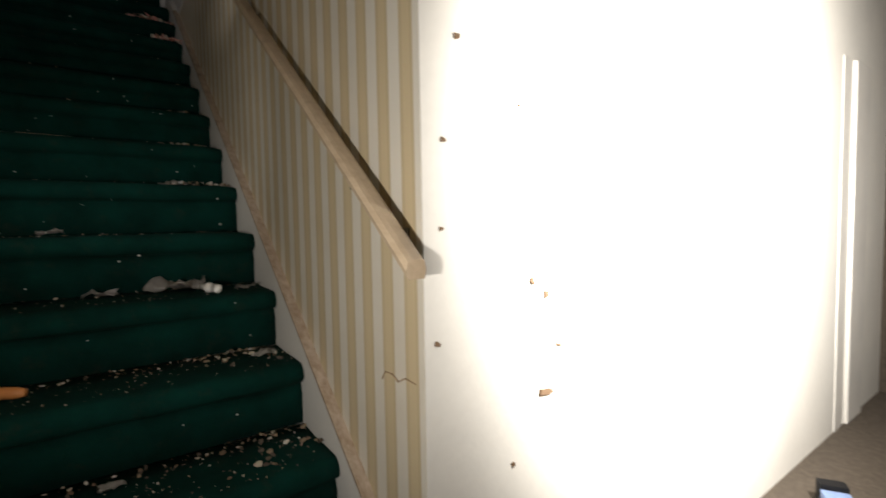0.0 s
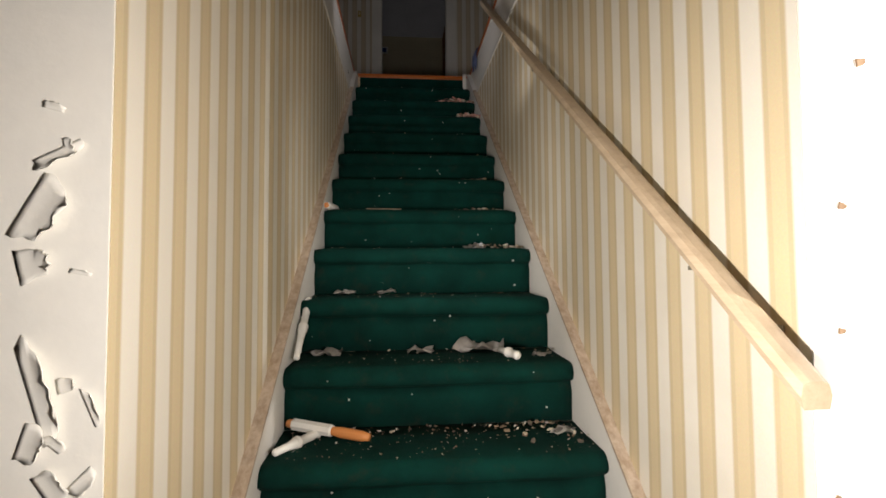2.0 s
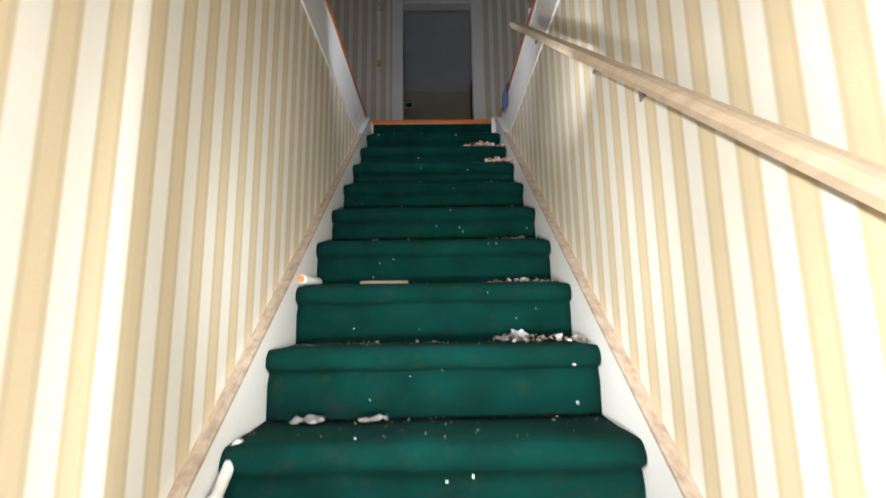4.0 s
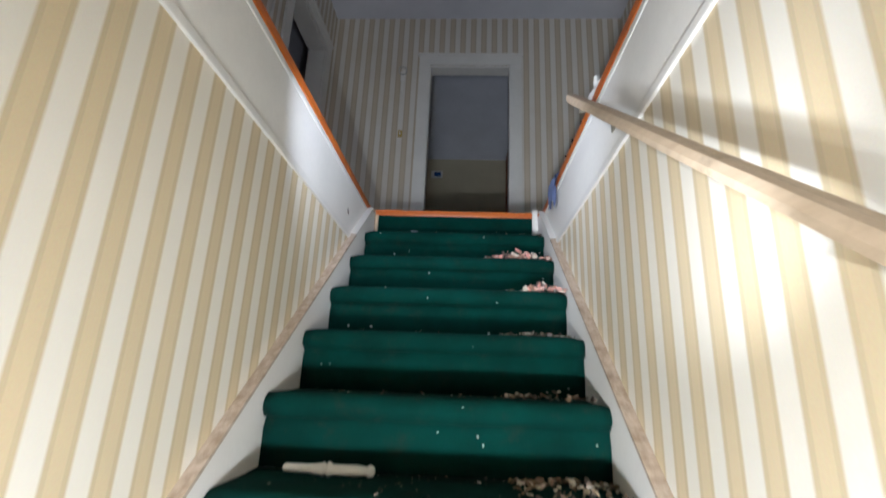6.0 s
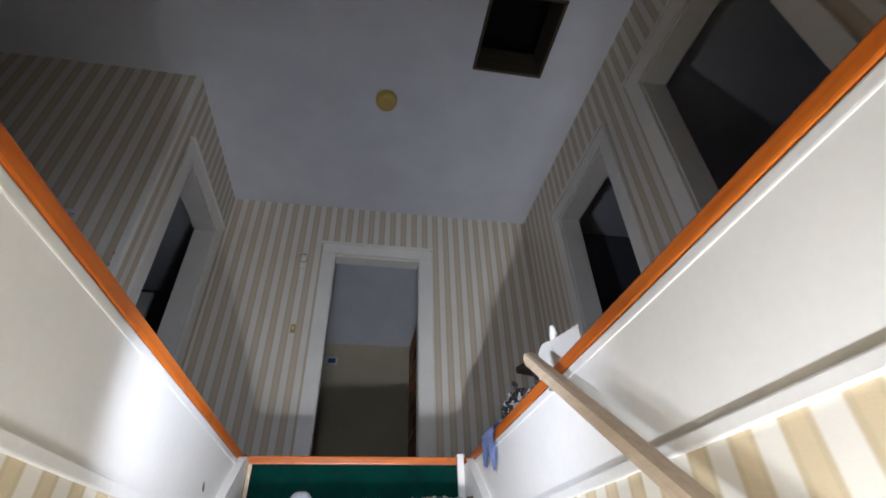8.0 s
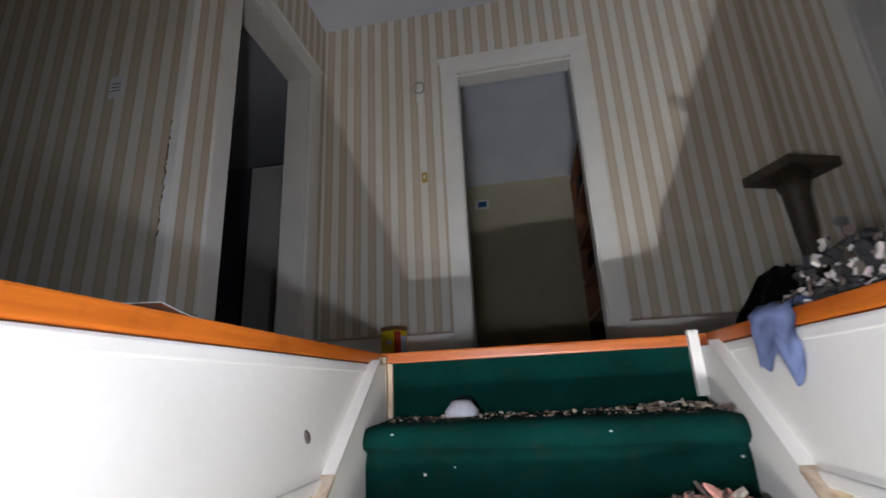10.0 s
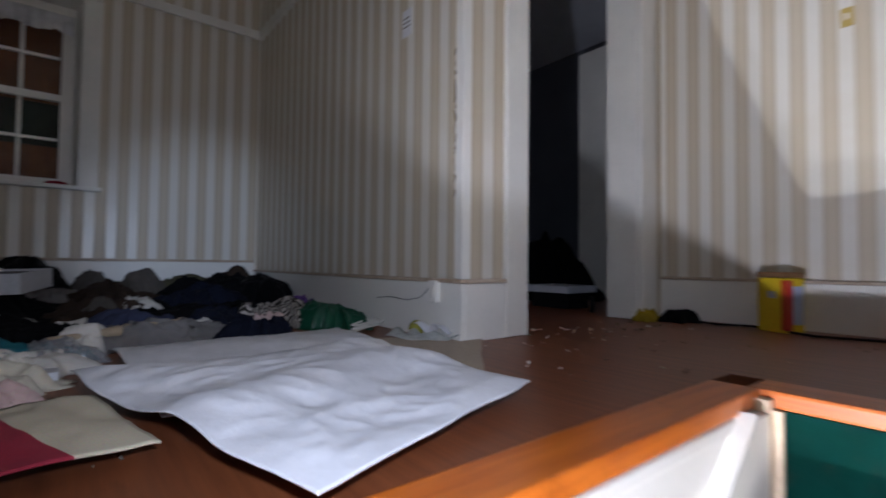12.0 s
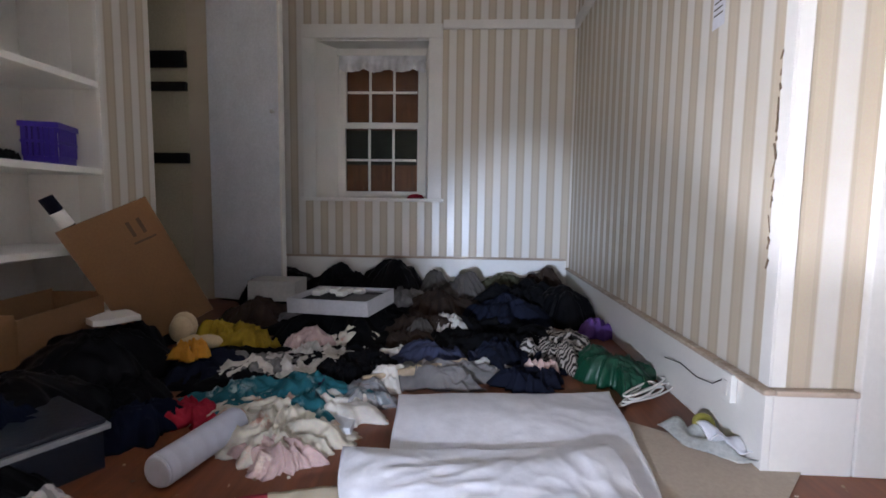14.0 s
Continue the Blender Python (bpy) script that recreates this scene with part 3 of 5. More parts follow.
for y in (-3.215, -2.22, -1.22):
    z = rail_z(y) - 0.044
    br = part("bracket", tube([(HALF - 0.004, y - 0.108, z - 0.110), (HALF - 0.012, y - 0.092, z - 0.100), (HALF - 0.013, y - 0.030, z - 0.036), (HALF - 0.022, y - 0.006, z - 0.012), (0.446, y, z - 0.001)], 0.005), TARNISH, rail, "tarnished metal rail bracket")
    part("wall_plate", boxes((HALF - 0.006, HALF - 0.001, y - 0.122, y - 0.096, z - 0.140, z - 0.092), bevel=0.002), TARNISH, br)
    part("saddle", boxes((0.424, 0.444, y - 0.012, y + 0.012, z - 0.006, z + 0.002), bevel=0.001), TARNISH, br)

structure("trim_post_left", boxes((-HALF + 0.001, -STEP, -0.03, 0.0, UP - 0.199, UP - 0.012), (-STEP + 0.001, -STEP + 0.016, -0.012, -0.001, UP - 0.197, UP - 0.033)), RAILWOOD, "splintered pale stub where the newel post stood", "trim")
structure("trim_post_right", boxes((STEP - 0.028, STEP, -0.022, -0.001, UP - 0.17, UP + 0.012)), WHITE, "broken white stub where the newel post stood", "trim")


# ---------------------------------------------------------------- loose chips and litter
def island_mat(name, stops, rough=0.85):
    m, t, p = nodes_of(name)
    g = t.nodes.new("ShaderNodeNewGeometry")
    r = ramp(t, g.outputs["Random Per Island"], stops, True)
    n = noise_node(t, 120, 3)
    link(t, mix(t, 0.35, r.outputs["Color"], n.outputs["Color"], "OVERLAY"), p.inputs["Base Color"])
    p.inputs["Roughness"].default_value = rough
    bump(t, p, n.outputs["Fac"], 0.4, 0.002)
    return m


CHIPS = island_mat("plaster_chips", [(0.0, (0.50, 0.43, 0.33)), (0.20, (0.28, 0.21, 0.14)), (0.40, (0.10, 0.08, 0.06)), (0.66, (0.19, 0.13, 0.085)), (0.90, (0.62, 0.57, 0.49))])
PINKS = island_mat("pink_and_cream_paint_flakes", [(0.0, (0.62, 0.30, 0.24)), (0.3, (0.66, 0.58, 0.48)), (0.55, (0.30, 0.17, 0.12)), (0.7, (0.72, 0.42, 0.34)), (0.85, (0.14, 0.10, 0.08))])
rng = random.Random(7)


def flakes(name, spots, material, label, category):
    """Chips scattered over patches; a patch is x0, x1, y0, y1, z, how many, size, heap height."""
    verts, faces = [], []
    for x0, x1, y0, y1, z, count, size, heap in spots:
        for _ in range(count):
            x, y = rng.uniform(x0, x1), rng.uniform(y0, y1)
            u, v = (x - x0) / (x1 - x0) * 2 - 1, (y - y0) / (y1 - y0) * 2 - 1
            lift = heap * max(0, 1 - u * u) * max(0, 1 - v * v) * rng.random()
            s = size * rng.uniform(0.35, 1.0) ** 1.3
            m = Matrix.Translation((x, y, z + lift + s * 0.14)) @ Euler((rng.gauss(0, 0.25 + heap * 5), rng.gauss(0, 0.25 + heap * 5), rng.uniform(0, 6.3))).to_matrix().to_4x4()
            base = len(verts)
            th = s * rng.uniform(0.05, 0.12)
            n = 5
            ring = [(s * rng.uniform(0.55, 1.0) * math.cos(2 * math.pi * i / n) * 0.5, s * rng.uniform(0.4, 1.0) * math.sin(2 * math.pi * i / n) * 0.42) for i in range(n)]
            for dz in (-th, th):
                verts += [tuple(m @ Vector((a, b, dz + 0.12 * a))) for a, b in ring]
            faces.append(tuple(base + i for i in range(n))[::-1])
            faces.append(tuple(base + n + i for i in range(n)))
            faces += [(base + i, base + (i + 1) % n, base + n + (i + 1) % n, base + n + i) for i in range(n)]
    me = bpy.data.meshes.new(name)
    me.from_pydata(verts, [], faces)
    me.materials.append(material)
    return tagged(new(name, me), label, category, kind="stuff")


spots = []
for k in range(1, 14):
    y, z = -k * GO, UP - k * RISE + 0.002
    many = {1: 190, 2: 60, 3: 70, 4: 70, 5: 40, 6: 45, 7: 90, 8: 80, 9: 45, 10: 80, 11: 200, 12: 240, 13: 60}[k]
    spots.append((-0.44, 0.45, y + 0.02, y + GO + 0.02, z, many, 0.009, 0.0))
    spots.append((-0.44, 0.45, y + GO - 0.05, y + GO + 0.028, z, many // 3, 0.018, 0.004))
for k, n in ((1, 110), (3, 90), (4, 90), (5, 50), (6, 110), (7, 80), (8, 40), (11, 30), (12, 40)):
    spots.append((0.20, 0.46, -k * GO + 0.06, -k * GO + GO + 0.025, UP - k * RISE + 0.003, n, 0.030, 0.02))
spots.append((-0.40, 0.35, -0.2, 0.0, UP - RISE + 0.003, 130, 0.020, 0.006))
flakes("plaster_flakes", spots, CHIPS, "small off-white and brown plaster chips on the carpeted steps", "debris")
flakes("paint_rubble", [(0.16, 0.46, -0.47, -0.26, UP - 0.398, 260, 0.050, 0.06), (0.30, 0.47, -0.75, -0.56, UP - 0.598, 120, 0.04, 0.04)], PINKS, "heap of pink and cream paint flakes on a step", "debris")
# stray flecks clinging to the risers and nosings
verts_rng = random.Random(3)
flecks = bmesh.new()
for k in range(1, 13):
    for _ in range(5):
        x, z = verts_rng.uniform(-0.44, 0.45), UP - k * RISE - verts_rng.uniform(0.02, 0.18)
        s = verts_rng.uniform(0.0012, 0.0042)
        yy = -k * GO + (-0.004 if UP - k * RISE - z < 0.07 else 0.029)
        box(flecks, x - s, x + s * verts_rng.uniform(0.3, 1), yy - 0.003, yy + 0.003, z - s * verts_rng.uniform(0.5, 2), z)
part("lint_flecks", flecks, plain("white_lint", (0.6, 0.58, 0.52), 0.9), None, "white lint and paint flecks on the green risers", kind="stuff")["category"] = "debris"
flakes("floor_litter", [(-1.2, -0.62, -0.3, 1.05, UP + 0.001, 60, 0.016, 0.0), (-0.6, 1.3, 0.15, 1.1, UP + 0.003, 70, 0.012, 0.0), (-1.5, -0.65, -1.6, -0.9, UP + 0.001, 60, 0.014, 0.0), (-1.3, -1.0, -0.05, 0.8, UP + 0.001, 40, 0.025, 0.0)], CHIPS, "paper scraps and plaster crumbs on the upper floor", "debris")
flakes("sill_litter", [(0.50, 0.57, -1.05, -0.38, UP + 0.004, 170, 0.035, 0.03), (0.515, 0.585, -0.80, -0.36, UP + 0.004, 260, 0.05, 0.13)], island_mat("dark_and_pale_rubbish", [(0.0, (0.02, 0.02, 0.02)), (0.45, (0.12, 0.09, 0.07)), (0.65, (0.55, 0.5, 0.46)), (0.85, (0.04, 0.035, 0.03))]), "dark rubbish and scraps along the wooden cap", "debris")


def curl(name, x, z, w, h, spin, lift, label, wall_y=MOUTH_L, material=None):
    """A flap of paint that curls off a wall facing -y, still stuck along one edge."""
    bm = bmesh.new()
    n, m = 8, 6
    c, s = math.cos(spin), math.sin(spin)
    grids = []
    for side in (0, 0.0016):
        g = []
        for i in range(n + 1):
            row = []
            for j in range(m + 1):
                u, v = i / n, j / m - 0.5
                edge = 1 + 0.25 * noise.noise((u * 3 + x * 9, v * 4, z * 7))
                a = u * w * edge * (1 - 0.35 * u)
                b = v * h * (1 - 0.5 * u * u) * edge
                out = 0.5 * lift * u * u * (1 + 0.4 * noise.noise((v * 5, x * 11, z * 5)))
                row.append(bm.verts.new((x + a * c - b * s, wall_y - 0.0012 - out - side, z + a * s + b * c)))
            g.append(row)
        grids.append(g)
    for g in grids:
        for i in range(n):
            for j in range(m):
                bm.faces.new((g[i][j], g[i + 1][j], g[i + 1][j + 1], g[i][j + 1]))
    lo, hi = grids
    for i in range(n):
        for j in (0, m):
            bm.faces.new((lo[i][j], lo[i + 1][j], hi[i + 1][j], hi[i][j]))
    for j in range(m):
        for i in (0, n):
            bm.faces.new((lo[i][j], lo[i][j + 1], hi[i][j + 1], hi[i][j]))
    ob = part(name, bm, material or PLASTER, None, label, True)
    return tagged(ob, label, "peeling paint", "flaps of paint")


for x, z, w, h, sp, li in ((-0.60, -1.60, 0.075, 0.10, -0.5, 0.02), (-0.565, -1.53, 0.03, 0.07, -1.1, 0.02), (-0.61, -1.69, 0.07, 0.045, 0.25, 0.022), (-0.57, -1.475, 0.014, 0.03, 1.3, 0.012),
                           (-0.555, -1.525, 0.02, 0.022, 0.2, 0.01), (-0.59, -1.86, 0.05, 0.14, 0.3, 0.025), (-0.555, -1.85, 0.04, 0.02, 0.2, 0.015), (-0.515, -1.88, 0.02, 0.05, 0.4, 0.012),
                           (-0.60, -1.92, 0.05, 0.05, -0.3, 0.02), (-0.56, -1.93, 0.025, 0.03, 0.9, 0.012), (-0.525, -1.97, 0.03, 0.04, -0.8, 0.015), (-0.57, -1.99, 0.05, 0.05, 0.6, 0.018), (-0.53, -1.70, 0.01, 0.03, 1.4, 0.008)):
    curl("paint_flap", x, UP + z, w, h, sp, li, "curled flap of peeling cream paint on the wall")
BARE = plain("bare_brown_plaster", (0.22, 0.14, 0.08), 0.9)
for x, z, w, h, sp in ((0.600, -1.38, 0.02, 0.012, 0.2), (0.560, -1.60, 0.016, 0.01, -0.3), (0.552, -1.79, 0.014, 0.008, 0.0), (0.88, -1.965, 0.022, 0.018, 0.1), (0.83, -1.92, 0.026, 0.012, -0.9),
                       (0.86, -2.216, 0.075, 0.018, -0.12), (0.925, -2.10, 0.03, 0.006, -0.3), (0.76, -2.374, 0.012, 0.014, 0.3), (0.535, -2.034, 0.02, 0.01, -0.4), (0.79, -1.50, 0.008, 0.006, 0.0)):
    curl("paint_chip", 0.97 * x, UP + 0.97 * z - 0.053, w, h, sp, 0.004, "chipped spot of brown plaster in the white wall", MOUTH_R, BARE)
BROWNCHIP = plain("dark_brown_bare_wood", (0.20, 0.135, 0.08), 0.9, 0.4, 60)
chip_rng = random.Random(21)
for i in range(16):
    z0 = 0.47 + 0.46 * i / 16 + chip_rng.uniform(-0.012, 0.012)
    curl("paint_chip", LEFTX - 0.033 + chip_rng.uniform(0.0, 0.004), UP + z0, chip_rng.uniform(0.004, 0.013), chip_rng.uniform(0.008, 0.040), chip_rng.uniform(-0.5, 0.5), 0.003, "chipped brown spot on the corner strip", ROOMY - 0.0062, BROWNCHIP)
PALEWIRE = plain("tan_wire_sheath", (0.42, 0.30, 0.19), 0.7)
tagged(part("loose_wire", tube([(HALF - 0.003, -3.35, UP - 2.115), (HALF - 0.004, -3.31, UP - 2.113), (HALF - 0.003, -3.28, UP - 2.128), (HALF - 0.004, -3.255, UP - 2.117), (HALF - 0.003, -3.22, UP - 2.120), (HALF - 0.003, -3.205, UP - 2.140)], 0.0016), PALEWIRE), "thin brown wire hanging on the striped stair wall", "wire")


bm = lathe([(0.006, 0.0), (0.010, 0.0004), (0.012, 0.0012), (0.007, 0.0016)], 10)
for v in bm.verts:
    v.co.x *= 1.5 + 0.3 * noise.noise(v.co * 90)
hole = part("chipped_hole", bm, plain("grey_bare_plaster", (0.20, 0.17, 0.14), 0.9), None, "", True)
hole.matrix_world = pose(-HALF, -0.507, UP - 0.201, 0, 90, 0) @ Matrix.Rotation(radians(50), 4, "Z")
tagged(hole, "small chipped hole in the white fascia board", "hole")


# ---------------------------------------------------------------- broken balusters on the steps
def baluster_profile(length):
    r = 0.013
    return [(0.006, 0.0), (r * 0.8, 0.004), (r * 0.85, length * 0.30), (r * 1.1, length * 0.42), (r * 1.35, length * 0.45), (r * 0.9, length * 0.47), (r * 1.4, length * 0.50), (r * 1.4, length * 0.52), (r * 0.95, length * 0.55), (r * 1.05, length * 0.80), (r * 0.8, length * 0.92), (r * 1.2, length * 0.95), (r * 0.9, length), (0.004, length + 0.003)]


def lying(a, b):
    """The pose that lays a thing's z axis from a to b."""
    d = Vector(b) - Vector(a)
    return Matrix.Translation(a) @ d.to_track_quat("Z", "Y").to_matrix().to_4x4()


def baluster(a, b, label):
    ob = part("broken_baluster", lathe(baluster_profile((Vector(b) - Vector(a)).length), 14), WHITE, None, label, True)
    ob.matrix_world = lying(a, b)
    return tagged(ob, label, "baluster", "broken balusters")


baluster((-0.440, -2.44, UP - 1.985), (-0.447, -2.20, UP - 1.805), "broken white baluster leaning against a green step")
baluster((-0.442, -2.70, UP - 2.187), (-0.345, -2.56, UP - 2.182), "broken white baluster lying under a painted stick")
baluster((0.255, -2.35, UP - 1.983), (0.288, -2.47, UP - 1.983), "broken white baluster lying on a green step")
ORANGE = wood("bare_orange_wood", (0.55, 0.19, 0.05), (0.70, 0.30, 0.10), 0.5, "z")
stick = thing("broken_spindle", "half-painted broken spindle with bare orange ends", "baluster", "broken balusters", at=lying((-0.448, -2.515, UP - 2.165), (-0.200, -2.625, UP - 2.178)))
part("painted_sleeve", lathe([(0.015, 0.02), (0.0185, 0.024), (0.0185, 0.155), (0.015, 0.160)], 8), WHITE, stick)
part("bare_end", lathe([(0.010, 0.0), (0.013, 0.004), (0.013, 0.165), (0.016, 0.19), (0.015, 0.26), (0.010, 0.282)], 12), ORANGE, stick, "bare orange wood", True)
stick = thing("broken_spindle", "short white spindle end with a bare orange tip", "baluster", "broken balusters", at=lying((-0.458, -1.72, UP - 1.38), (-0.43, -1.55, UP - 1.378)))
part("painted_sleeve", lathe([(0.017, 0.0), (0.018, 0.004), (0.018, 0.14), (0.014, 0.15)], 10), WHITE, stick, "", True)
part("bare_end", lathe([(0.010, -0.008), (0.013, -0.006), (0.013, 0.0005), (0.01, 0.002)], 10), ORANGE, stick, "bare orange wood")


def sliver(name, x0, x1, y, z, w, material, label, turn=0.0, th=0.008):
    bm = boxes((-(x1 - x0) / 2, (x1 - x0) / 2, -w / 2, w / 2, 0, th))
    for v in bm.verts:
        v.co.x += 0.012 * noise.noise(v.co * 60 + Vector((x0 * 9, y, 0)))
        v.co.y += 0.006 * noise.noise(v.co * 40 + Vector((x0 * 5, y, 2)))
    ob = part(name, bm, material, None, label)
    ob.matrix_world = pose((x0 + x1) / 2, y, z, 0, 0, turn)
    return tagged(ob, label, "wood scrap")


PALEWOOD = wood("weathered_pale_wood", (0.30, 0.23, 0.15), (0.45, 0.36, 0.25), 0.7, "x")
sliver("wood_scrap", -0.28, -0.10, -1.555, UP - 1.397, 0.04, PALEWOOD, "flat pale wood scrap on a green step", 3, 0.022)
baluster((-0.37, -1.30, UP - 1.183), (-0.14, -1.305, UP - 1.182), "broken white baluster lying along a green step")
for x, y, z, w in ((-0.03, -2.31, -1.998, 0.10), (-0.36, -2.32, -1.998, 0.10), (0.18, -2.30, -1.998, 0.16), (-0.16, -2.06, -1.798, 0.07), (-0.33, -2.05, -1.798, 0.08), (0.22, -1.80, -1.598, 0.05),
                   (0.385, -2.42, -1.998, 0.06), (0.26, -1.83, -1.598, 0.09), (0.39, -2.60, -2.198, 0.07), (-0.03, -2.82, -2.398, 0.06)):
    bm = bmesh.new()
    n = 7
    g = [[bm.verts.new(((i / n - 0.5) * w * (1 + 0.4 * noise.noise((j * 0.6, x * 9, 1))), (j / n - 0.5) * w * 0.55 * (1 + 0.4 * noise.noise((i * 0.7, y * 9, 3))), 0.004 + 0.03 * w / 0.1 * max(0, noise.noise((i * 0.5 + x * 20, j * 0.5, y * 7)) + 0.35))) for j in range(n + 1)] for i in range(n + 1)]
    for i in range(n):
        for j in range(n):
            bm.faces.new((g[i][j], g[i + 1][j], g[i + 1][j + 1], g[i][j + 1]))
    bmesh.ops.solidify(bm, geom=list(bm.faces), thickness=0.003)
    ob = part("paper_scrap", bm, plain("grey_paper_scrap", (0.5, 0.47, 0.43), 0.9), None, "torn grey-white paper scrap on a green step", True)
    ob.location = (x, y, UP + z)
    tagged(ob, "torn grey-white paper scrap on a green step", "paper scrap", "paper scraps on the stair")
bm = bmesh.new()
bmesh.ops.create_icosphere(bm, subdivisions=4, radius=1)
for v in bm.verts:
    d = v.co.normalized()
    k = 1 + 0.55 * (noise.voronoi(d * 2.3)[0][0] - 0.4) + 0.12 * noise.noise(d * 7)
    v.co = Vector((d.x * 0.045 * k, d.y * 0.032 * k, max(-0.4, d.z) * 0.032 * k))
ob = part("crumpled_paper", bm, SHEET, None, "", False)
ob.location = (0.285, -1.70, UP - 1.585)
tagged(ob, "crumpled ball of white paper on a green step", "paper")
# dust mask on the top step
bm = bmesh.new()
bmesh.ops.create_uvsphere(bm, u_segments=20, v_segments=10, radius=1)
for v in bm.verts:
    v.co = Vector((v.co.x * 0.050 * (1 + 0.08 * noise.noise(v.co * 2)), v.co.y * 0.036, max(v.co.z, -0.05) * (0.044 + 0.008 * noise.noise(v.co * 3))))
mask = thing("dust_mask", "white cup dust mask with a dark strap on the green step", "mask", at=pose(-0.225, -0.075, UP - RISE + 0.006, 0, 0, 12))
part("cup", bm, plain("white_felt", (0.66, 0.67, 0.72), 0.9), mask, "", True)
part("strap", tube([(-0.045, 0.02, 0.004), (-0.03, 0.03, 0.036), (0.0, 0.034, 0.052), (0.03, 0.026, 0.045), (0.052, 0.0, 0.006)], 0.003), BLACK, mask, "dark elastic strap", True)

# ---------------------------------------------------------------- on and beside the right hand cap
def sheet(name, corners, zfun, material, label, category, n=30, m=30, th=0.002, smooth=True):
    """A crumpled sheet over four corners (x, y); zfun(u, v, x, y) gives its height."""
    bm = bmesh.new()
    a, b, c, d = [Vector(p) for p in corners]
    layers = []
    for dz in (0.0, th):
        g = []
        for i in range(n + 1):
            row = []
            for j in range(m + 1):
                u, v = i / n, j / m
                p = (a * (1 - u) + b * u) * (1 - v) + (d * (1 - u) + c * u) * v
                p = p + Vector((0.012 * noise.noise((p.y * 7, 3.1, p.x)), 0.012 * noise.noise((p.x * 7, 1.3, p.y))))
                row.append(bm.verts.new((p.x, p.y, zfun(u, v, p.x, p.y) + dz)))
            g.append(row)
        layers.append(g)
    lo, hi = layers
    for i in range(n):
        for j in range(m):
            bm.faces.new((hi[i][j], hi[i + 1][j], hi[i + 1][j + 1], hi[i][j + 1]))
            bm.faces.new((lo[i][j], lo[i][j + 1], lo[i + 1][j + 1], lo[i + 1][j]))
    for i in range(n):
        for j in (0, m):
            bm.faces.new((lo[i][j], lo[i + 1][j], hi[i + 1][j], hi[i][j]))
    for j in range(m):
        for i in (0, n):
            bm.faces.new((lo[i][j], lo[i][j + 1], hi[i][j + 1], hi[i][j]))
    return tagged(part(name, bm, material, None, label, smooth), label, category)


BLUERAG = cloth_mat("pale_blue_cloth", (0.22, 0.27, 0.48))
bm = bmesh.new()
n, m = 16, 10
lay = []
for side in (0.0, 0.004):
    g = []
    for i in range(n + 1):
        row = []
        for j in range(m + 1):
            u, v = i / n, j / m
            run = u * 0.22
            y = -0.50 + 0.17 * v + 0.03 * noise.noise((u * 3, v * 2, 1)) - 0.02 * u
            drape = 0.012 * noise.noise((u * 4, v * 6, 5))
            if run < 0.08:
                q = (HALF + 0.07 - run, y, UP + 0.010 + 0.02 * abs(noise.noise((v * 6, u * 5, 2))) + side)
            else:
                q = (HALF - 0.012 - abs(drape) - side, y + 0.03 * (u - 0.4), UP + 0.008 - (run - 0.08) * (0.85 + 0.5 * noise.noise((v * 3, 7, 1))))
            row.append(bm.verts.new(q))
        g.append(row)
    lay.append(g)
for g in lay:
    for i in range(n):
        for j in range(m):
            bm.faces.new((g[i][j], g[i + 1][j], g[i + 1][j + 1], g[i][j + 1]))
tagged(part("blue_rag", bm, BLUERAG, None, "", True), "pale blue rag hanging over the wooden stairwell cap", "rag")


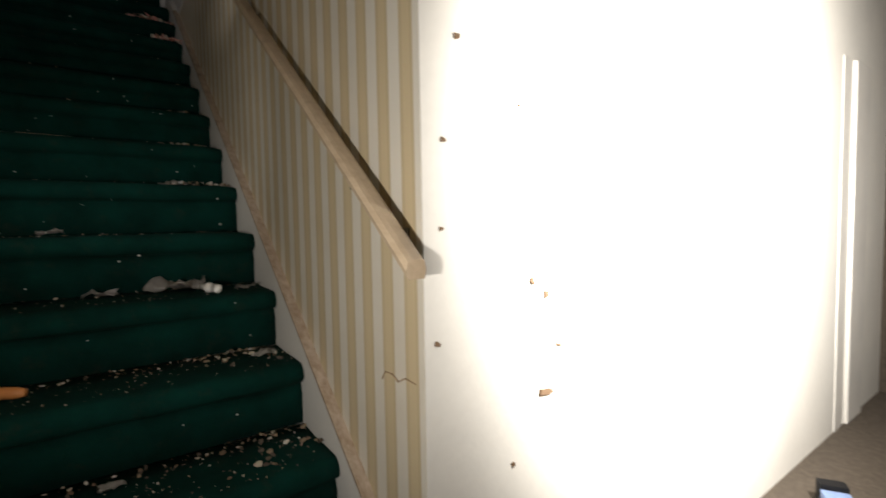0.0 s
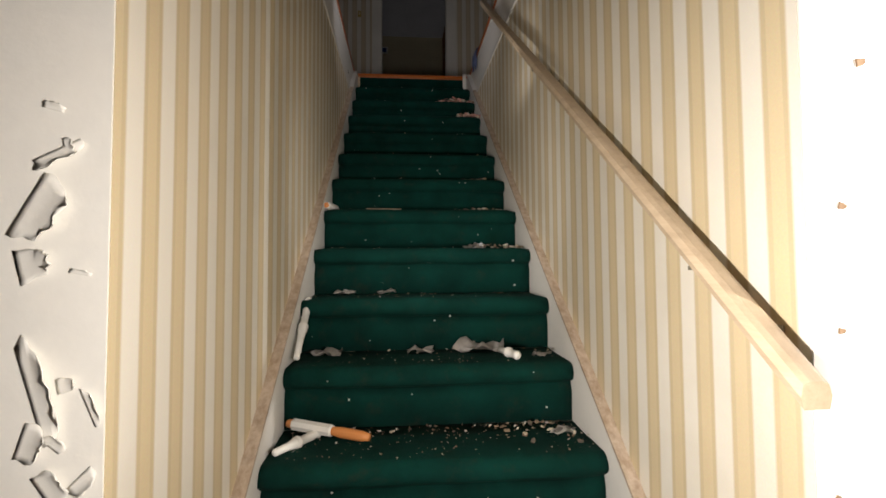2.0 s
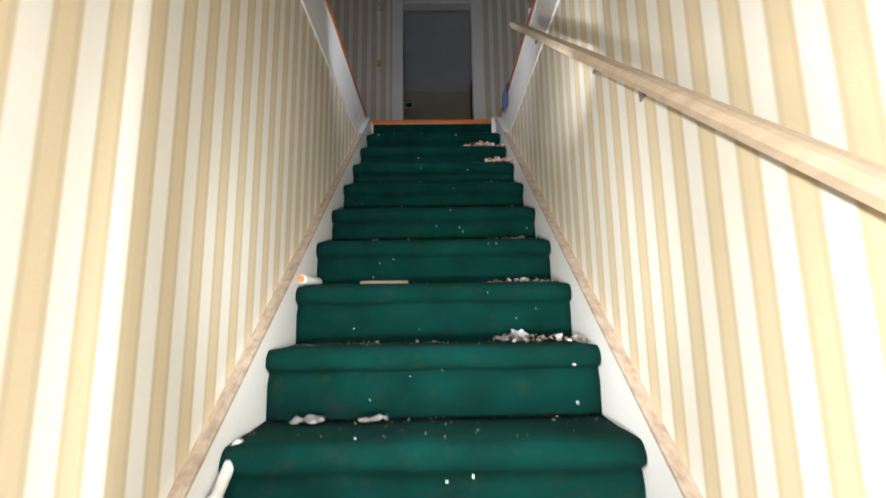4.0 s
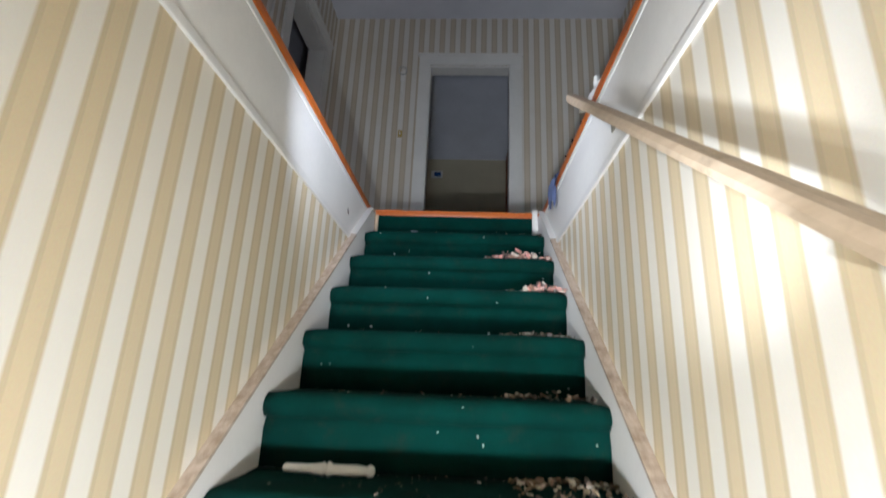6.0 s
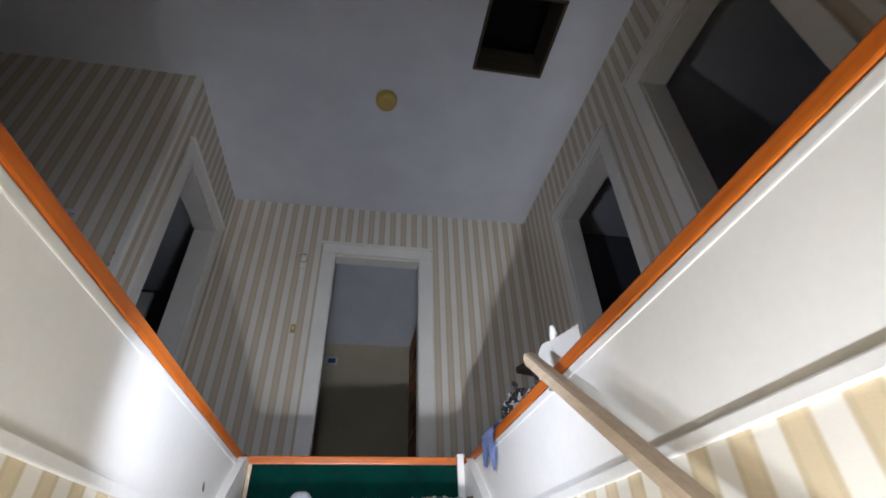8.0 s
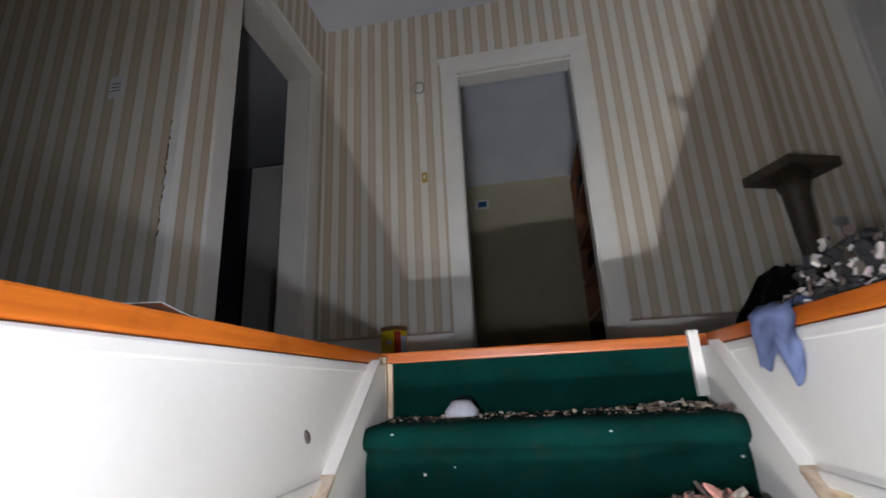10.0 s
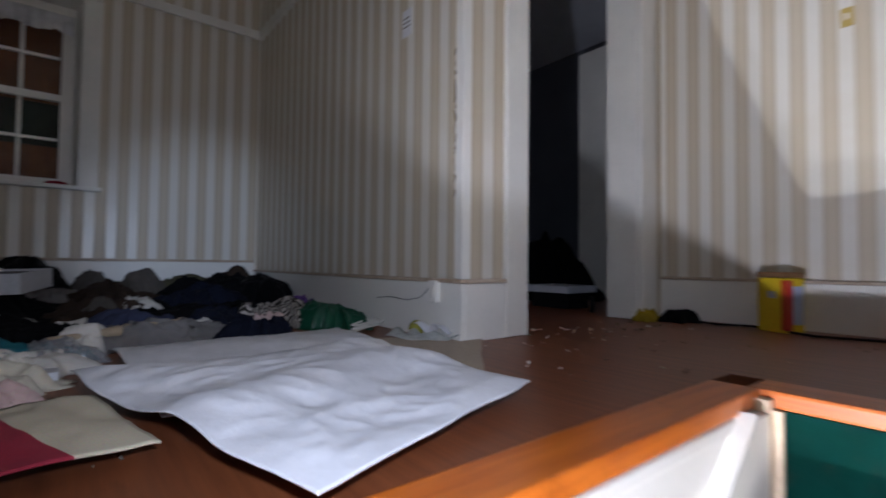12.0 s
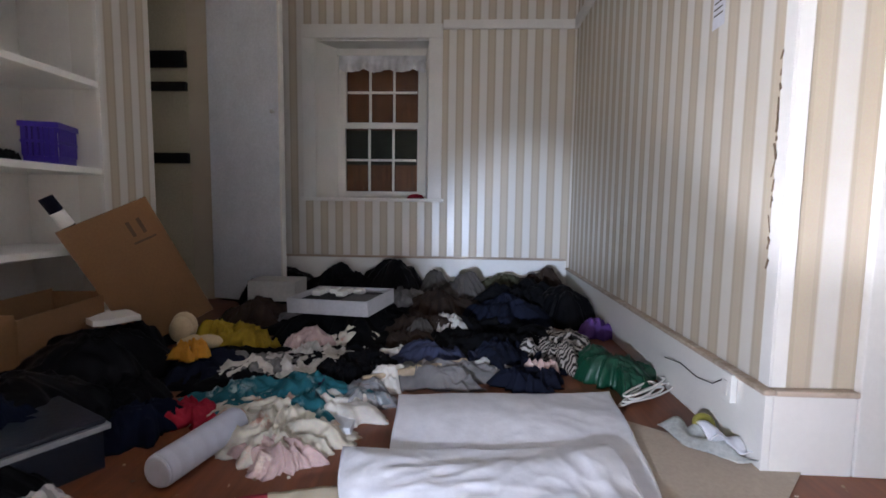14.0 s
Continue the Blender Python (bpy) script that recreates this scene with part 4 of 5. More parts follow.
# ---------------------------------------------------------------- garments and bags
def garment(name, x, y, rx, ry, h, material, label, category, seed, turn=0.0, z=0.0, rings=26, seg=110, sharp=1.0):
    """A dropped garment or bag: a ragged outline, crumples and long folds, closed underneath."""
    bm = bmesh.new()
    prev = None
    ca, sa = math.cos(radians(turn)), math.sin(radians(turn))
    fa = seed * 2.4
    fc, fs_ = math.cos(fa), math.sin(fa)
    bag = sharp < 1.0
    big = max(rx, ry)
    def place(r, a):
        o = Vector((math.cos(a), math.sin(a), seed * 3.7))
        if bag:
            edge = 1 + 0.36 * noise.noise(o * 1.5) + 0.18 * noise.noise(o * 3.6) + 0.06 * noise.noise(o * 9.0)
        else:
            edge = 1 + 0.55 * noise.noise(o * 1.4) + 0.46 * noise.noise(o * 3.1) + 0.20 * noise.noise(o * 8.0)
        px, py = r * rx * edge * math.cos(a), r * ry * edge * math.sin(a)
        u, w = px * fc + py * fs_, py * fc - px * fs_
        q = Vector((u * 9, w * 9, seed * 1.9))
        warp = Vector((noise.noise(q * 0.8), noise.noise(q * 0.8 + Vector((5, 2, 1))), 0))
        if bag:
            ridge = 1 - abs(noise.noise((q + warp * 0.9) * 1.1)) * 2.1
            fine = 1 - abs(noise.noise((q + warp * 0.9) * 2.7 + Vector((3, 1, 4)))) * 2
            dome = max(0.0, 1 - r ** 2.6)
            hz = dome * (h * 0.66 + min(h, 0.11) * (0.26 * ridge + 0.14 * fine))
        else:
            lq = Vector((u * 5.5, w * 17, seed * 1.9)) + warp * 2.2
            folds = 1 - abs(noise.noise(lq)) * 2.4
            cross = 1 - abs(noise.noise(Vector((lq.x * 2.1 + 7, lq.y * 1.3, 3.0)) + warp)) * 2.4
            facet = noise.voronoi((q + warp) * 1.9)[0][0]
            tiny = 1 - abs(noise.noise(q * 6.0 + warp * 3)) * 2
            swell = noise.noise(Vector((px * 7, py * 7, seed * 2.3)))
            tall = h > 0.155
            dome = max(0.0, 1 - r ** (2.2 if tall else 5.0))
            fold = min(h * 0.8, 0.05)
            hz = dome * (h * (0.62 if tall else 0.40) + h * 0.35 * swell + fold * (0.45 * folds + 0.28 * cross + 0.35 * (facet - 0.4) + 0.10 * tiny))
        if r >= 0.999:
            return Vector((x + ca * px - sa * py, y + sa * px + ca * py, UP + z))
        return Vector((x + ca * px - sa * py + 0.020 * warp.x * r, y + sa * px + ca * py + 0.020 * warp.y * r, UP + z + max(0.004, hz)))
    centre = bm.verts.new(place(0.0, 0.0))
    for i in range(1, rings + 1):
        r = (i / rings) ** 0.75
        ring = [bm.verts.new(place(r, 2 * math.pi * k / seg)) for k in range(seg)]
        for k in range(seg):
            if prev is None:
                bm.faces.new((centre, ring[k], ring[(k + 1) % seg]))
            else:
                bm.faces.new((prev[k], ring[k], ring[(k + 1) % seg], prev[(k + 1) % seg]))
        prev = ring
    bm.faces.new(prev[::-1])
    return tagged(part(name, bm, material, None, label, True), label, category)


C = {
    "black": cloth_mat("black_cloth", (0.004, 0.004, 0.005)), "navy": cloth_mat("navy_cloth", (0.008, 0.010, 0.021)), "slate": cloth_mat("slate_blue_denim", (0.04, 0.046, 0.085)),
    "white": cloth_mat("off_white_cloth", (0.60, 0.57, 0.52)), "grey": cloth_mat("grey_cloth", (0.18, 0.17, 0.165)), "cream": cloth_mat("cream_floral_cloth", (0.66, 0.61, 0.50), (0.50, 0.26, 0.20), "floral", scale=14),
    "teal": cloth_mat("teal_floral_cloth", (0.025, 0.13, 0.16), (0.42, 0.50, 0.50), "floral", scale=16), "red": cloth_mat("crimson_cloth", (0.35, 0.02, 0.04)), "pink": cloth_mat("dusty_pink_cloth", (0.54, 0.39, 0.36), (0.68, 0.56, 0.48), "floral", scale=16),
    "green": cloth_mat("dark_green_satin", (0.006, 0.07, 0.035), rough=0.38), "zebra": cloth_mat("black_and_white_animal_print", (0.03, 0.026, 0.022), (0.40, 0.36, 0.32), "zebra", scale=22),
    "yellow": cloth_mat("mustard_yellow_cloth", (0.34, 0.24, 0.02)), "brown": cloth_mat("brown_cloth", (0.040, 0.027, 0.020)), "olive": cloth_mat("olive_cloth", (0.09, 0.085, 0.05)), "purple": cloth_mat("purple_cloth", (0.16, 0.08, 0.30)),
    "lilac": cloth_mat("pale_grey_fur", (0.10, 0.088, 0.078)), "blue": cloth_mat("deep_blue_cloth", (0.004, 0.007, 0.020)),
}
heap = [
    # dark heap along the window wall
    ("garbage_bag", -2.98, -1.95, 0.26, 0.30, 0.26, "bag", 1), ("dark_coat", -2.95, -1.55, 0.26, 0.30, 0.27, "black", 2), ("garbage_bag", -3.02, -1.22, 0.20, 0.22, 0.33, "bag", 3), ("fur_hat", -3.05, -0.98, 0.11, 0.11, 0.24, "lilac", 4),
    ("fur_collar", -2.92, -0.80, 0.16, 0.15, 0.28, "lilac", 5), ("olive_blanket", -3.08, -0.55, 0.14, 0.26, 0.22, "olive", 6), ("brown_pillow", -3.05, -0.33, 0.14, 0.15, 0.27, "brown", 7), ("dark_coat", -2.75, -0.45, 0.26, 0.26, 0.24, "black", 8),
    ("garbage_bag", -2.62, -0.28, 0.20, 0.15, 0.22, "bag", 9), ("dark_shirt", -2.55, -0.60, 0.24, 0.20, 0.16, "navy", 10), ("brown_jumper", -2.62, -0.92, 0.22, 0.20, 0.17, "brown", 11), ("grey_blanket", -2.75, -1.15, 0.2, 0.2, 0.16, "grey", 12),
    ("purple_scarf", -2.34, -0.19, 0.08, 0.06, 0.10, "purple", 13),
    # middle
    # The black blankets are added layers that darken the gaps between the clothes.
    ("animal_print_dress", -2.02, -0.42, 0.20, 0.17, 0.14, "zebra", 14), ("green_satin_bag", -1.80, -0.27, 0.15, 0.13, 0.15, "green", 15), ("denim_jacket", -1.88, -0.87, 0.13, 0.19, 0.10, "slate", 16), ("navy_trousers", -1.90, -0.62, 0.13, 0.17, 0.10, "navy", 17), ("navy_skirt", -1.69, -0.58, 0.09, 0.11, 0.07, "navy", 66), ("dark_blanket", -2.15, -0.75, 0.36, 0.42, 0.09, "black", 67), ("dark_blanket", -1.78, -1.42, 0.30, 0.40, 0.05, "black", 68), ("dark_blanket", -2.45, -1.35, 0.34, 0.40, 0.10, "black", 69),
    ("white_blouse", -1.78, -0.72, 0.05, 0.13, 0.06, "white", 18), ("grey_shawl", -1.72, -0.93, 0.09, 0.22, 0.07, "grey", 19), ("pink_sock", -1.76, -0.52, 0.035, 0.05, 0.10, "pink", 70), ("white_sock", -1.86, -1.02, 0.05, 0.06, 0.11, "white", 71), ("black_sock", -1.74, -1.07, 0.06, 0.06, 0.09, "black", 72), ("white_shirt", -1.70, -1.38, 0.10, 0.22, 0.09, "white", 73), ("black_shirt", -1.66, -1.19, 0.06, 0.07, 0.10, "black", 74), ("blue_shirt", -1.56, -1.20, 0.04, 0.06, 0.085, "slate", 75), ("cream_scarf", -1.41, -1.33, 0.05, 0.13, 0.06, "cream", 76), ("white_vest", -2.02, -1.20, 0.05, 0.09, 0.12, "cream", 77), ("pale_towel", -2.12, -0.98, 0.08, 0.07, 0.16, "lilac", 78), ("brown_sock", -2.05, -1.02, 0.07, 0.08, 0.13, "brown", 79), ("brown_skirt", -2.28, -1.00, 0.16, 0.16, 0.14, "brown", 20), ("white_cloth", -2.22, -0.86, 0.10, 0.09, 0.12, "white", 21),
    ("pink_shirt", -1.97, -1.40, 0.08, 0.09, 0.13, "pink", 22), ("cream_shirt", -2.06, -1.25, 0.07, 0.13, 0.10, "cream", 23), ("black_shirt", -1.80, -1.13, 0.10, 0.10, 0.10, "black", 24), ("white_slip", -1.85, -1.32, 0.12, 0.22, 0.09, "white", 25),
    ("grey_cloth", -1.74, -1.45, 0.10, 0.16, 0.07, "grey", 26), ("teal_floral_dress", -1.51, -1.31, 0.12, 0.24, 0.085, "teal", 27), ("white_underskirt", -1.47, -1.15, 0.07, 0.12, 0.05, "white", 28), ("cream_floral_blouse", -1.30, -1.24, 0.10, 0.14, 0.06, "cream", 29),
    ("pink_floral_cloth", -1.20, -1.20, 0.055, 0.09, 0.05, "pink", 30), ("crimson_cloth", -1.38, -1.50, 0.06, 0.075, 0.06, "red", 31), ("crumpled_white_cloth", -1.66, -1.03, 0.055, 0.06, 0.085, "white", 32), ("yellow_shirt", -1.98, -1.66, 0.07, 0.16, 0.13, "yellow", 33),
    ("mustard_towel", -2.10, -1.80, 0.12, 0.12, 0.14, "yellow", 34), ("navy_trousers", -1.72, -1.66, 0.12, 0.15, 0.10, "navy", 35), ("brown_cloth", -2.38, -1.80, 0.2, 0.2, 0.16, "brown", 36), ("grey_towel", -2.40, -1.50, 0.2, 0.2, 0.12, "grey", 37),
    # dark bags below the shelves
    ("garbage_bag", -1.62, -1.98, 0.26, 0.24, 0.20, "bag", 38), ("garbage_bag", -1.25, -1.88, 0.22, 0.22, 0.18, "bag", 39), ("garbage_bag", -2.00, -2.10, 0.22, 0.16, 0.16, "bag", 40), ("dark_coat", -1.42, -1.74, 0.15, 0.12, 0.13, "black", 41),
    ("blue_jacket", -1.12, -1.78, 0.16, 0.14, 0.21, "blue", 42), ("garbage_bag", -0.95, -1.75, 0.16, 0.18, 0.14, "bag", 43), ("blue_bag", -1.33, -1.60, 0.10, 0.09, 0.08, "blue", 44), ("white_sneaker_cloth", -1.00, -1.58, 0.04, 0.07, 0.05, "white", 45),
    ("white_cloth", -0.90, -1.66, 0.05, 0.10, 0.05, "white", 46), ("garbage_bag", -0.85, -2.05, 0.2, 0.2, 0.2, "bag", 47),
    # landing and side room
    ("garbage_bag", 1.12, 0.72, 0.26, 0.22, 0.44, "bag", 48), ("yellow_wrapper", -1.21, 0.93, 0.05, 0.06, 0.07, "yellow", 49), ("dark_coat", -1.12, 1.02, 0.08, 0.07, 0.05, "black", 50), ("dark_coat", -2.45, 1.75, 0.5, 0.4, 0.62, "black", 51),
]
WORDS = {"bag": "shiny black plastic garbage bag", "black": "crumpled black", "navy": "crumpled navy blue", "slate": "crumpled slate blue denim", "white": "crumpled off-white", "grey": "crumpled grey", "cream": "crumpled cream floral", "teal": "rumpled teal floral",
         "red": "crumpled crimson", "pink": "crumpled pink patterned", "green": "shiny dark green satin", "zebra": "black and white animal print", "yellow": "crumpled mustard yellow", "brown": "crumpled brown", "olive": "rumpled olive", "purple": "crumpled purple", "lilac": "shaggy pale grey", "blue": "crumpled deep blue"}
for name, x, y, rx, ry, h, mk, seed in heap:
    kind_word = name.split("_")[-1]
    label = WORDS[mk] + ((" " + kind_word) if mk != "bag" else "") + " on the littered floor"
    garment(name, x, y, rx, ry, h, BLACKBAG if mk == "bag" else C[mk], label, kind_word, seed, turn=(seed * 47) % 90 - 45 if rx == ry else (seed * 13) % 30 - 15, sharp=0.9 if mk == "bag" else 1.55)


# ---------------------------------------------------------------- paper and board on the floor
def crease(x, y, k=1.0):
    """Crisp facets of crumpled paper over a soft swell."""
    p = Vector((x * 5, y * 5, 0))
    w = Vector((noise.noise(p * 0.7), noise.noise(p * 0.7 + Vector((4, 4, 4))), 0))
    d = noise.voronoi((p + w * 0.8) * 0.9)[0]
    e = noise.voronoi((p + w * 0.5) * 2.4 + Vector((3, 8, 0)))[0]
    return k * (0.016 * noise.noise(p * 0.45) + 0.020 * (d[0] - 0.4) + 0.006 * (e[0] - 0.4) + 0.003 * (1 - 2.4 * abs(noise.noise(p * 3.1 + w))))


def z_far(u, v, x, y):
    return UP + 0.014 + max(-0.009, crease(x, y, 0.45)) + 0.012 * math.exp(-((x + 1.45) / 0.12) ** 2)


def z_near(u, v, x, y):
    lip = 0.026 * math.exp(-((x + 1.16 - 0.06 * math.sin(y * 6)) / 0.10) ** 2)
    roll = 0.026 * math.exp(-((x + 0.88 - 0.10 * math.sin(y * 5 + 1)) / 0.09) ** 2)
    rim = min(1.0, 0.25 + 8 * min(u, 1 - u, v, 1 - v))
    return UP + 0.028 + (lip + roll) * (0.6 + 0.4 * rim) + rim * max(-0.014, crease(x, y, 1.05))


sheet("kraft_board", [(-1.46, -0.36), (-1.23, -0.05), (-0.84, -0.40), (-1.10, -0.62)], lambda u, v, x, y: UP + 0.003, KRAFT, "flat grey-brown board on the red-brown floor", "board", 8, 8, 0.004, False)
sheet("wrapping_paper", [(-1.545, -0.975), (-1.625, -0.345), (-0.95, -0.41), (-0.93, -0.95)], z_far, SHEET, "large sheet of white wrapping paper lying on the floor", "paper", 90, 90)
sheet("wrapping_paper", [(-1.20, -1.06), (-1.26, -0.46), (-0.72, -0.415), (-0.56, -0.88)], z_near, SHEET, "crumpled white wrapping paper with a raised curled edge", "paper", 110, 110)

FLAG = bpy.data.materials.new("cream_and_crimson_bands")
FLAG.use_nodes = True
ft = FLAG.node_tree
fp = ft.nodes["Principled BSDF"]
fs = ft.nodes.new("ShaderNodeSeparateXYZ")
link(ft, ft.nodes.new("ShaderNodeTexCoord").outputs["Object"], fs.inputs[0])
fm = ft.nodes.new("ShaderNodeMath")
fm.operation = "MULTIPLY_ADD"
fm.inputs[1].default_value, fm.inputs[2].default_value = 2.6, 2.432
fk = ft.nodes.new("ShaderNodeMath")
fk.operation = "MULTIPLY_ADD"
fk.inputs[1].default_value = -0.43
link(ft, fs.outputs[0], fk.inputs[0])
link(ft, fs.outputs[1], fk.inputs[2])
link(ft, fk.outputs[0], fm.inputs[0])
fr = ramp(ft, fm.outputs[0], [(0.0, (0.50, 0.44, 0.32)), (0.426, (0.26, 0.012, 0.03)), (0.583, (0.50, 0.44, 0.32))], True)
fn = noise_node(ft, 300, 2)
link(ft, mix(ft, 0.2, fr.outputs["Color"], fn.outputs["Color"], "OVERLAY"), fp.inputs["Base Color"])
fp.inputs["Roughness"].default_value = 0.85
sheet("striped_banner", [(-1.00, -1.275), (-1.085, -1.02), (-0.80, -0.97), (-0.78, -1.19)], lambda u, v, x, y: UP + 0.006 + max(0, crease(x, y, 0.8)) + 0.012, FLAG, "cream fabric banner with a crimson band, half under paper", "banner", 30, 30, 0.003)

# translucent bottle lying down
TUBE = glassy("milky_lilac_plastic", (0.72, 0.74, 0.86), 0.32, 0.25)
bottle = thing("plastic_tube", "milky ribbed plastic container lying on the floor", "container", at=lying((-1.085, -1.402, UP + 0.038), (-1.32, -1.350, UP + 0.040)))
ribs = [(0.030, 0.0), (0.039, 0.001), (0.042, 0.006)]
for i in range(6):
    ribs += [(0.0425, 0.02 + i * 0.038), (0.0418, 0.025 + i * 0.038), (0.0418, 0.029 + i * 0.038), (0.0425, 0.034 + i * 0.038)]
ribs += [(0.0425, 0.255), (0.038, 0.26)]
ribs = [(r * 0.85, z * 0.90) for r, z in ribs]
part("body", lathe(ribs, 32), TUBE, bottle, "", True)
part("base_ring", lathe([(0.026, -0.002), (0.031, -0.003), (0.034, 0.0005), (0.026, 0.0006)], 28), TUBE, bottle, "", True)

garment("striped_rag", -0.965, -1.565, 0.085, 0.032, 0.05, cloth_mat("grey_and_white_striped_cloth", (0.56, 0.56, 0.56), (0.30, 0.30, 0.31), "stripe", scale=9), "crumpled white rag with faint grey stripes on the floor", "rag", 81, turn=14)

# white box with a tray of small parts on the heap
DULLCARD = plain("dull_white_card_box", (0.50, 0.50, 0.52), 0.7, 0.15)
heap_box = thing("keyboard_box", "open white cardboard box with black and white contents", "box", at=pose(-2.20, -1.32, UP + 0.135, 3, -2, 74))
part("side_panel", boxes((-0.19, 0.19, -0.125, -0.12, 0, 0.062)), DULLCARD, heap_box)
part("side_panel", boxes((-0.19, 0.19, 0.12, 0.125, 0, 0.062)), DULLCARD, heap_box)
part("end_panel", boxes((-0.19, -0.185, -0.119, 0.119, 0, 0.062)), DULLCARD, heap_box)
part("end_panel", boxes((0.185, 0.19, -0.119, 0.119, 0, 0.062)), DULLCARD, heap_box)
part("bottom", boxes((-0.184, 0.184, -0.119, 0.119, 0, 0.004)), DULLCARD, heap_box)
part("tray", boxes((-0.17, 0.17, -0.11, 0.11, 0.0045, 0.045), bevel=0.004), BLACK, heap_box, "black insert")
for i in range(4):
    for j in range(2):
        if (i + j) % 2 == 0 or j == 1:
            part("white_block", boxes((-0.15 + i * 0.06, -0.11 + i * 0.06, 0.0 + j * 0.05, 0.04 + j * 0.05, 0.0455, 0.068), bevel=0.003), WHITE, heap_box)
part("lid_flap", boxes((0.06, 0.18, -0.11, 0.0, 0.0457, 0.062), bevel=0.003), plain("grey_foam", (0.12, 0.11, 0.11), 0.9), heap_box, "dark grey foam pad")
garment("under_heap_coat", -2.22, -1.31, 0.24, 0.28, 0.17, C["black"], "crumpled black coat under the white box", "coat", 60)

# dark blue tub with a pale rim among the bags
NAVYTUB = plain("dark_blue_plastic", (0.004, 0.009, 0.022), 0.4, 0.2)
tub = thing("storage_tub", "dark blue plastic tub with a pale grey rim", "tub", at=pose(-1.13, -1.735, UP, 0, 0, 62))
part("wall", prism([(-0.135, -0.10), (0.135, -0.10), (0.135, 0.10), (-0.135, 0.10)], "z", 0.0, 0.088), NAVYTUB, tub)
part("lid", boxes((-0.140, 0.140, -0.105, 0.105, 0.1005, 0.112), bevel=0.004), NAVYTUB, tub)
part("rim", frame_ring(0.146, 0.111, 0.0885, 0.100, 0.012), plain("pale_grey_rim_plastic", (0.30, 0.31, 0.33), 0.5), tub, "pale grey rim")
part("strap", tube([(-0.150, -0.095, 0.095), (-0.156, -0.100, 0.06), (-0.152, -0.104, 0.03), (-0.160, -0.110, 0.010)], 0.006), KRAFT, tub, "frayed tan strap")

# small things among the clothes
tagged(part("paperback_book", boxes((-1.42, -1.33, -1.13, -1.07, UP + 0.002, UP + 0.022), bevel=0.003), plain("pale_blue_white_cover", (0.6, 0.62, 0.66), 0.5)), "small white paperback book on the floor", "book")
ob = part("broken_baluster", lathe(baluster_profile(0.36), 14), PALEWOOD, None, "", True)
ob.matrix_world = lying((-1.60, -1.10, UP + 0.045), (-1.75, -0.80, UP + 0.055))
tagged(ob, "bare pale wooden baluster lying across the paper", "baluster", "broken balusters")
garment("clear_plastic_bag", -1.54, -1.08, 0.09, 0.08, 0.06, glassy("clear_plastic_film", (0.75, 0.75, 0.78), 0.2, 0.7), "crumpled clear plastic bag among the clothes", "bag", 61)
pts = []
for i in range(200):
    a = i * 0.16
    along = 0.095 * math.cos(a) * (1 + 0.25 * math.sin(i * 0.071))
    off = 0.024 * math.sin(a + 0.6 * math.sin(i * 0.05)) + 0.018 * math.sin(i * 0.043)
    pts.append((-1.628 - along * 0.72 - off * 0.7, -0.235 + along * 0.85 - off * 0.5, UP + 0.007 + 0.00012 * i + 0.004 * (0.5 + 0.5 * math.sin(i * 0.33))))
tagged(part("extension_lead", tube(pts, 0.0034, 6), WHITE, None, "", True), "coiled white electric cord beside the baseboard", "cord")
tagged(part("black_cable", tube([(-1.385, -0.1375, UP + 0.172), (-1.40, -0.1365, UP + 0.150), (-1.44, -0.1365, UP + 0.125), (-1.52, -0.137, UP + 0.112), (-1.62, -0.138, UP + 0.118), (-1.70, -0.15, UP + 0.11)], 0.0013, 6), BLACK, None, "", True), "thin black cable along the white baseboard", "cable")
plug = thing("wall_outlet", "small white outlet box on the baseboard", "outlet")
part("plate", boxes((-1.378, -1.335, ROOMY - 0.034, ROOMY - 0.0185, UP + 0.115, UP + 0.185), bevel=0.003), WHITE, plug)
part("socket", boxes((-1.366, -1.347, ROOMY - 0.0365, ROOMY - 0.0345, UP + 0.13, UP + 0.165)), TRIM, plug)
tag = thing("paper_tag", "small pale paper tag stuck on striped wallpaper", "paper tag", at=pose(-1.566, ROOMY - 0.002, UP + 1.115, 90, 0, 0))
part("sheet", boxes((-0.030, 0.030, -0.045, 0.055, 0.0, 0.0016)), SHEET, tag)
part("print", boxes((-0.022, 0.022, -0.012, -0.008, 0.0018, 0.0024), (-0.022, 0.018, 0.004, 0.008, 0.0018, 0.0024), (-0.022, 0.020, 0.020, 0.024, 0.0018, 0.0024)), GRIME_AND_DIM, tag, "unreadable grey print lines")
PRINT = plain("printed_grey_paper", (0.52, 0.53, 0.50), 0.6, 0.6, 22, speckle=0.4)
sheet("magazine", [(-1.43, -0.275), (-1.43, -0.205), (-1.235, -0.137), (-1.325, -0.255)], lambda u, v, x, y: UP + 0.005 + 0.05 * abs(noise.noise((x * 11, y * 11, 2))) * (0.3 + u), PRINT, "torn grey magazine pages by the baseboard", "magazine", 24, 20)
sheet("magazine_page", [(-1.36, -0.215), (-1.37, -0.15), (-1.26, -0.137), (-1.27, -0.19)], lambda u, v, x, y: UP + 0.022 + 0.05 * abs(noise.noise((x * 15, y * 13, 8))), SHEET, "crumpled pale loose page beside a tennis ball", "page", 18, 14)
bm = bmesh.new()
bmesh.ops.create_uvsphere(bm, u_segments=20, v_segments=12, radius=0.027)
ball = part("tennis_ball", bm, plain("yellow_green_felt", (0.30, 0.28, 0.05), 0.95), None, "", True)
ball.location = (-1.41, -0.168, UP + 0.028)
tagged(ball, "worn yellow-green tennis ball on torn magazine pages", "ball")
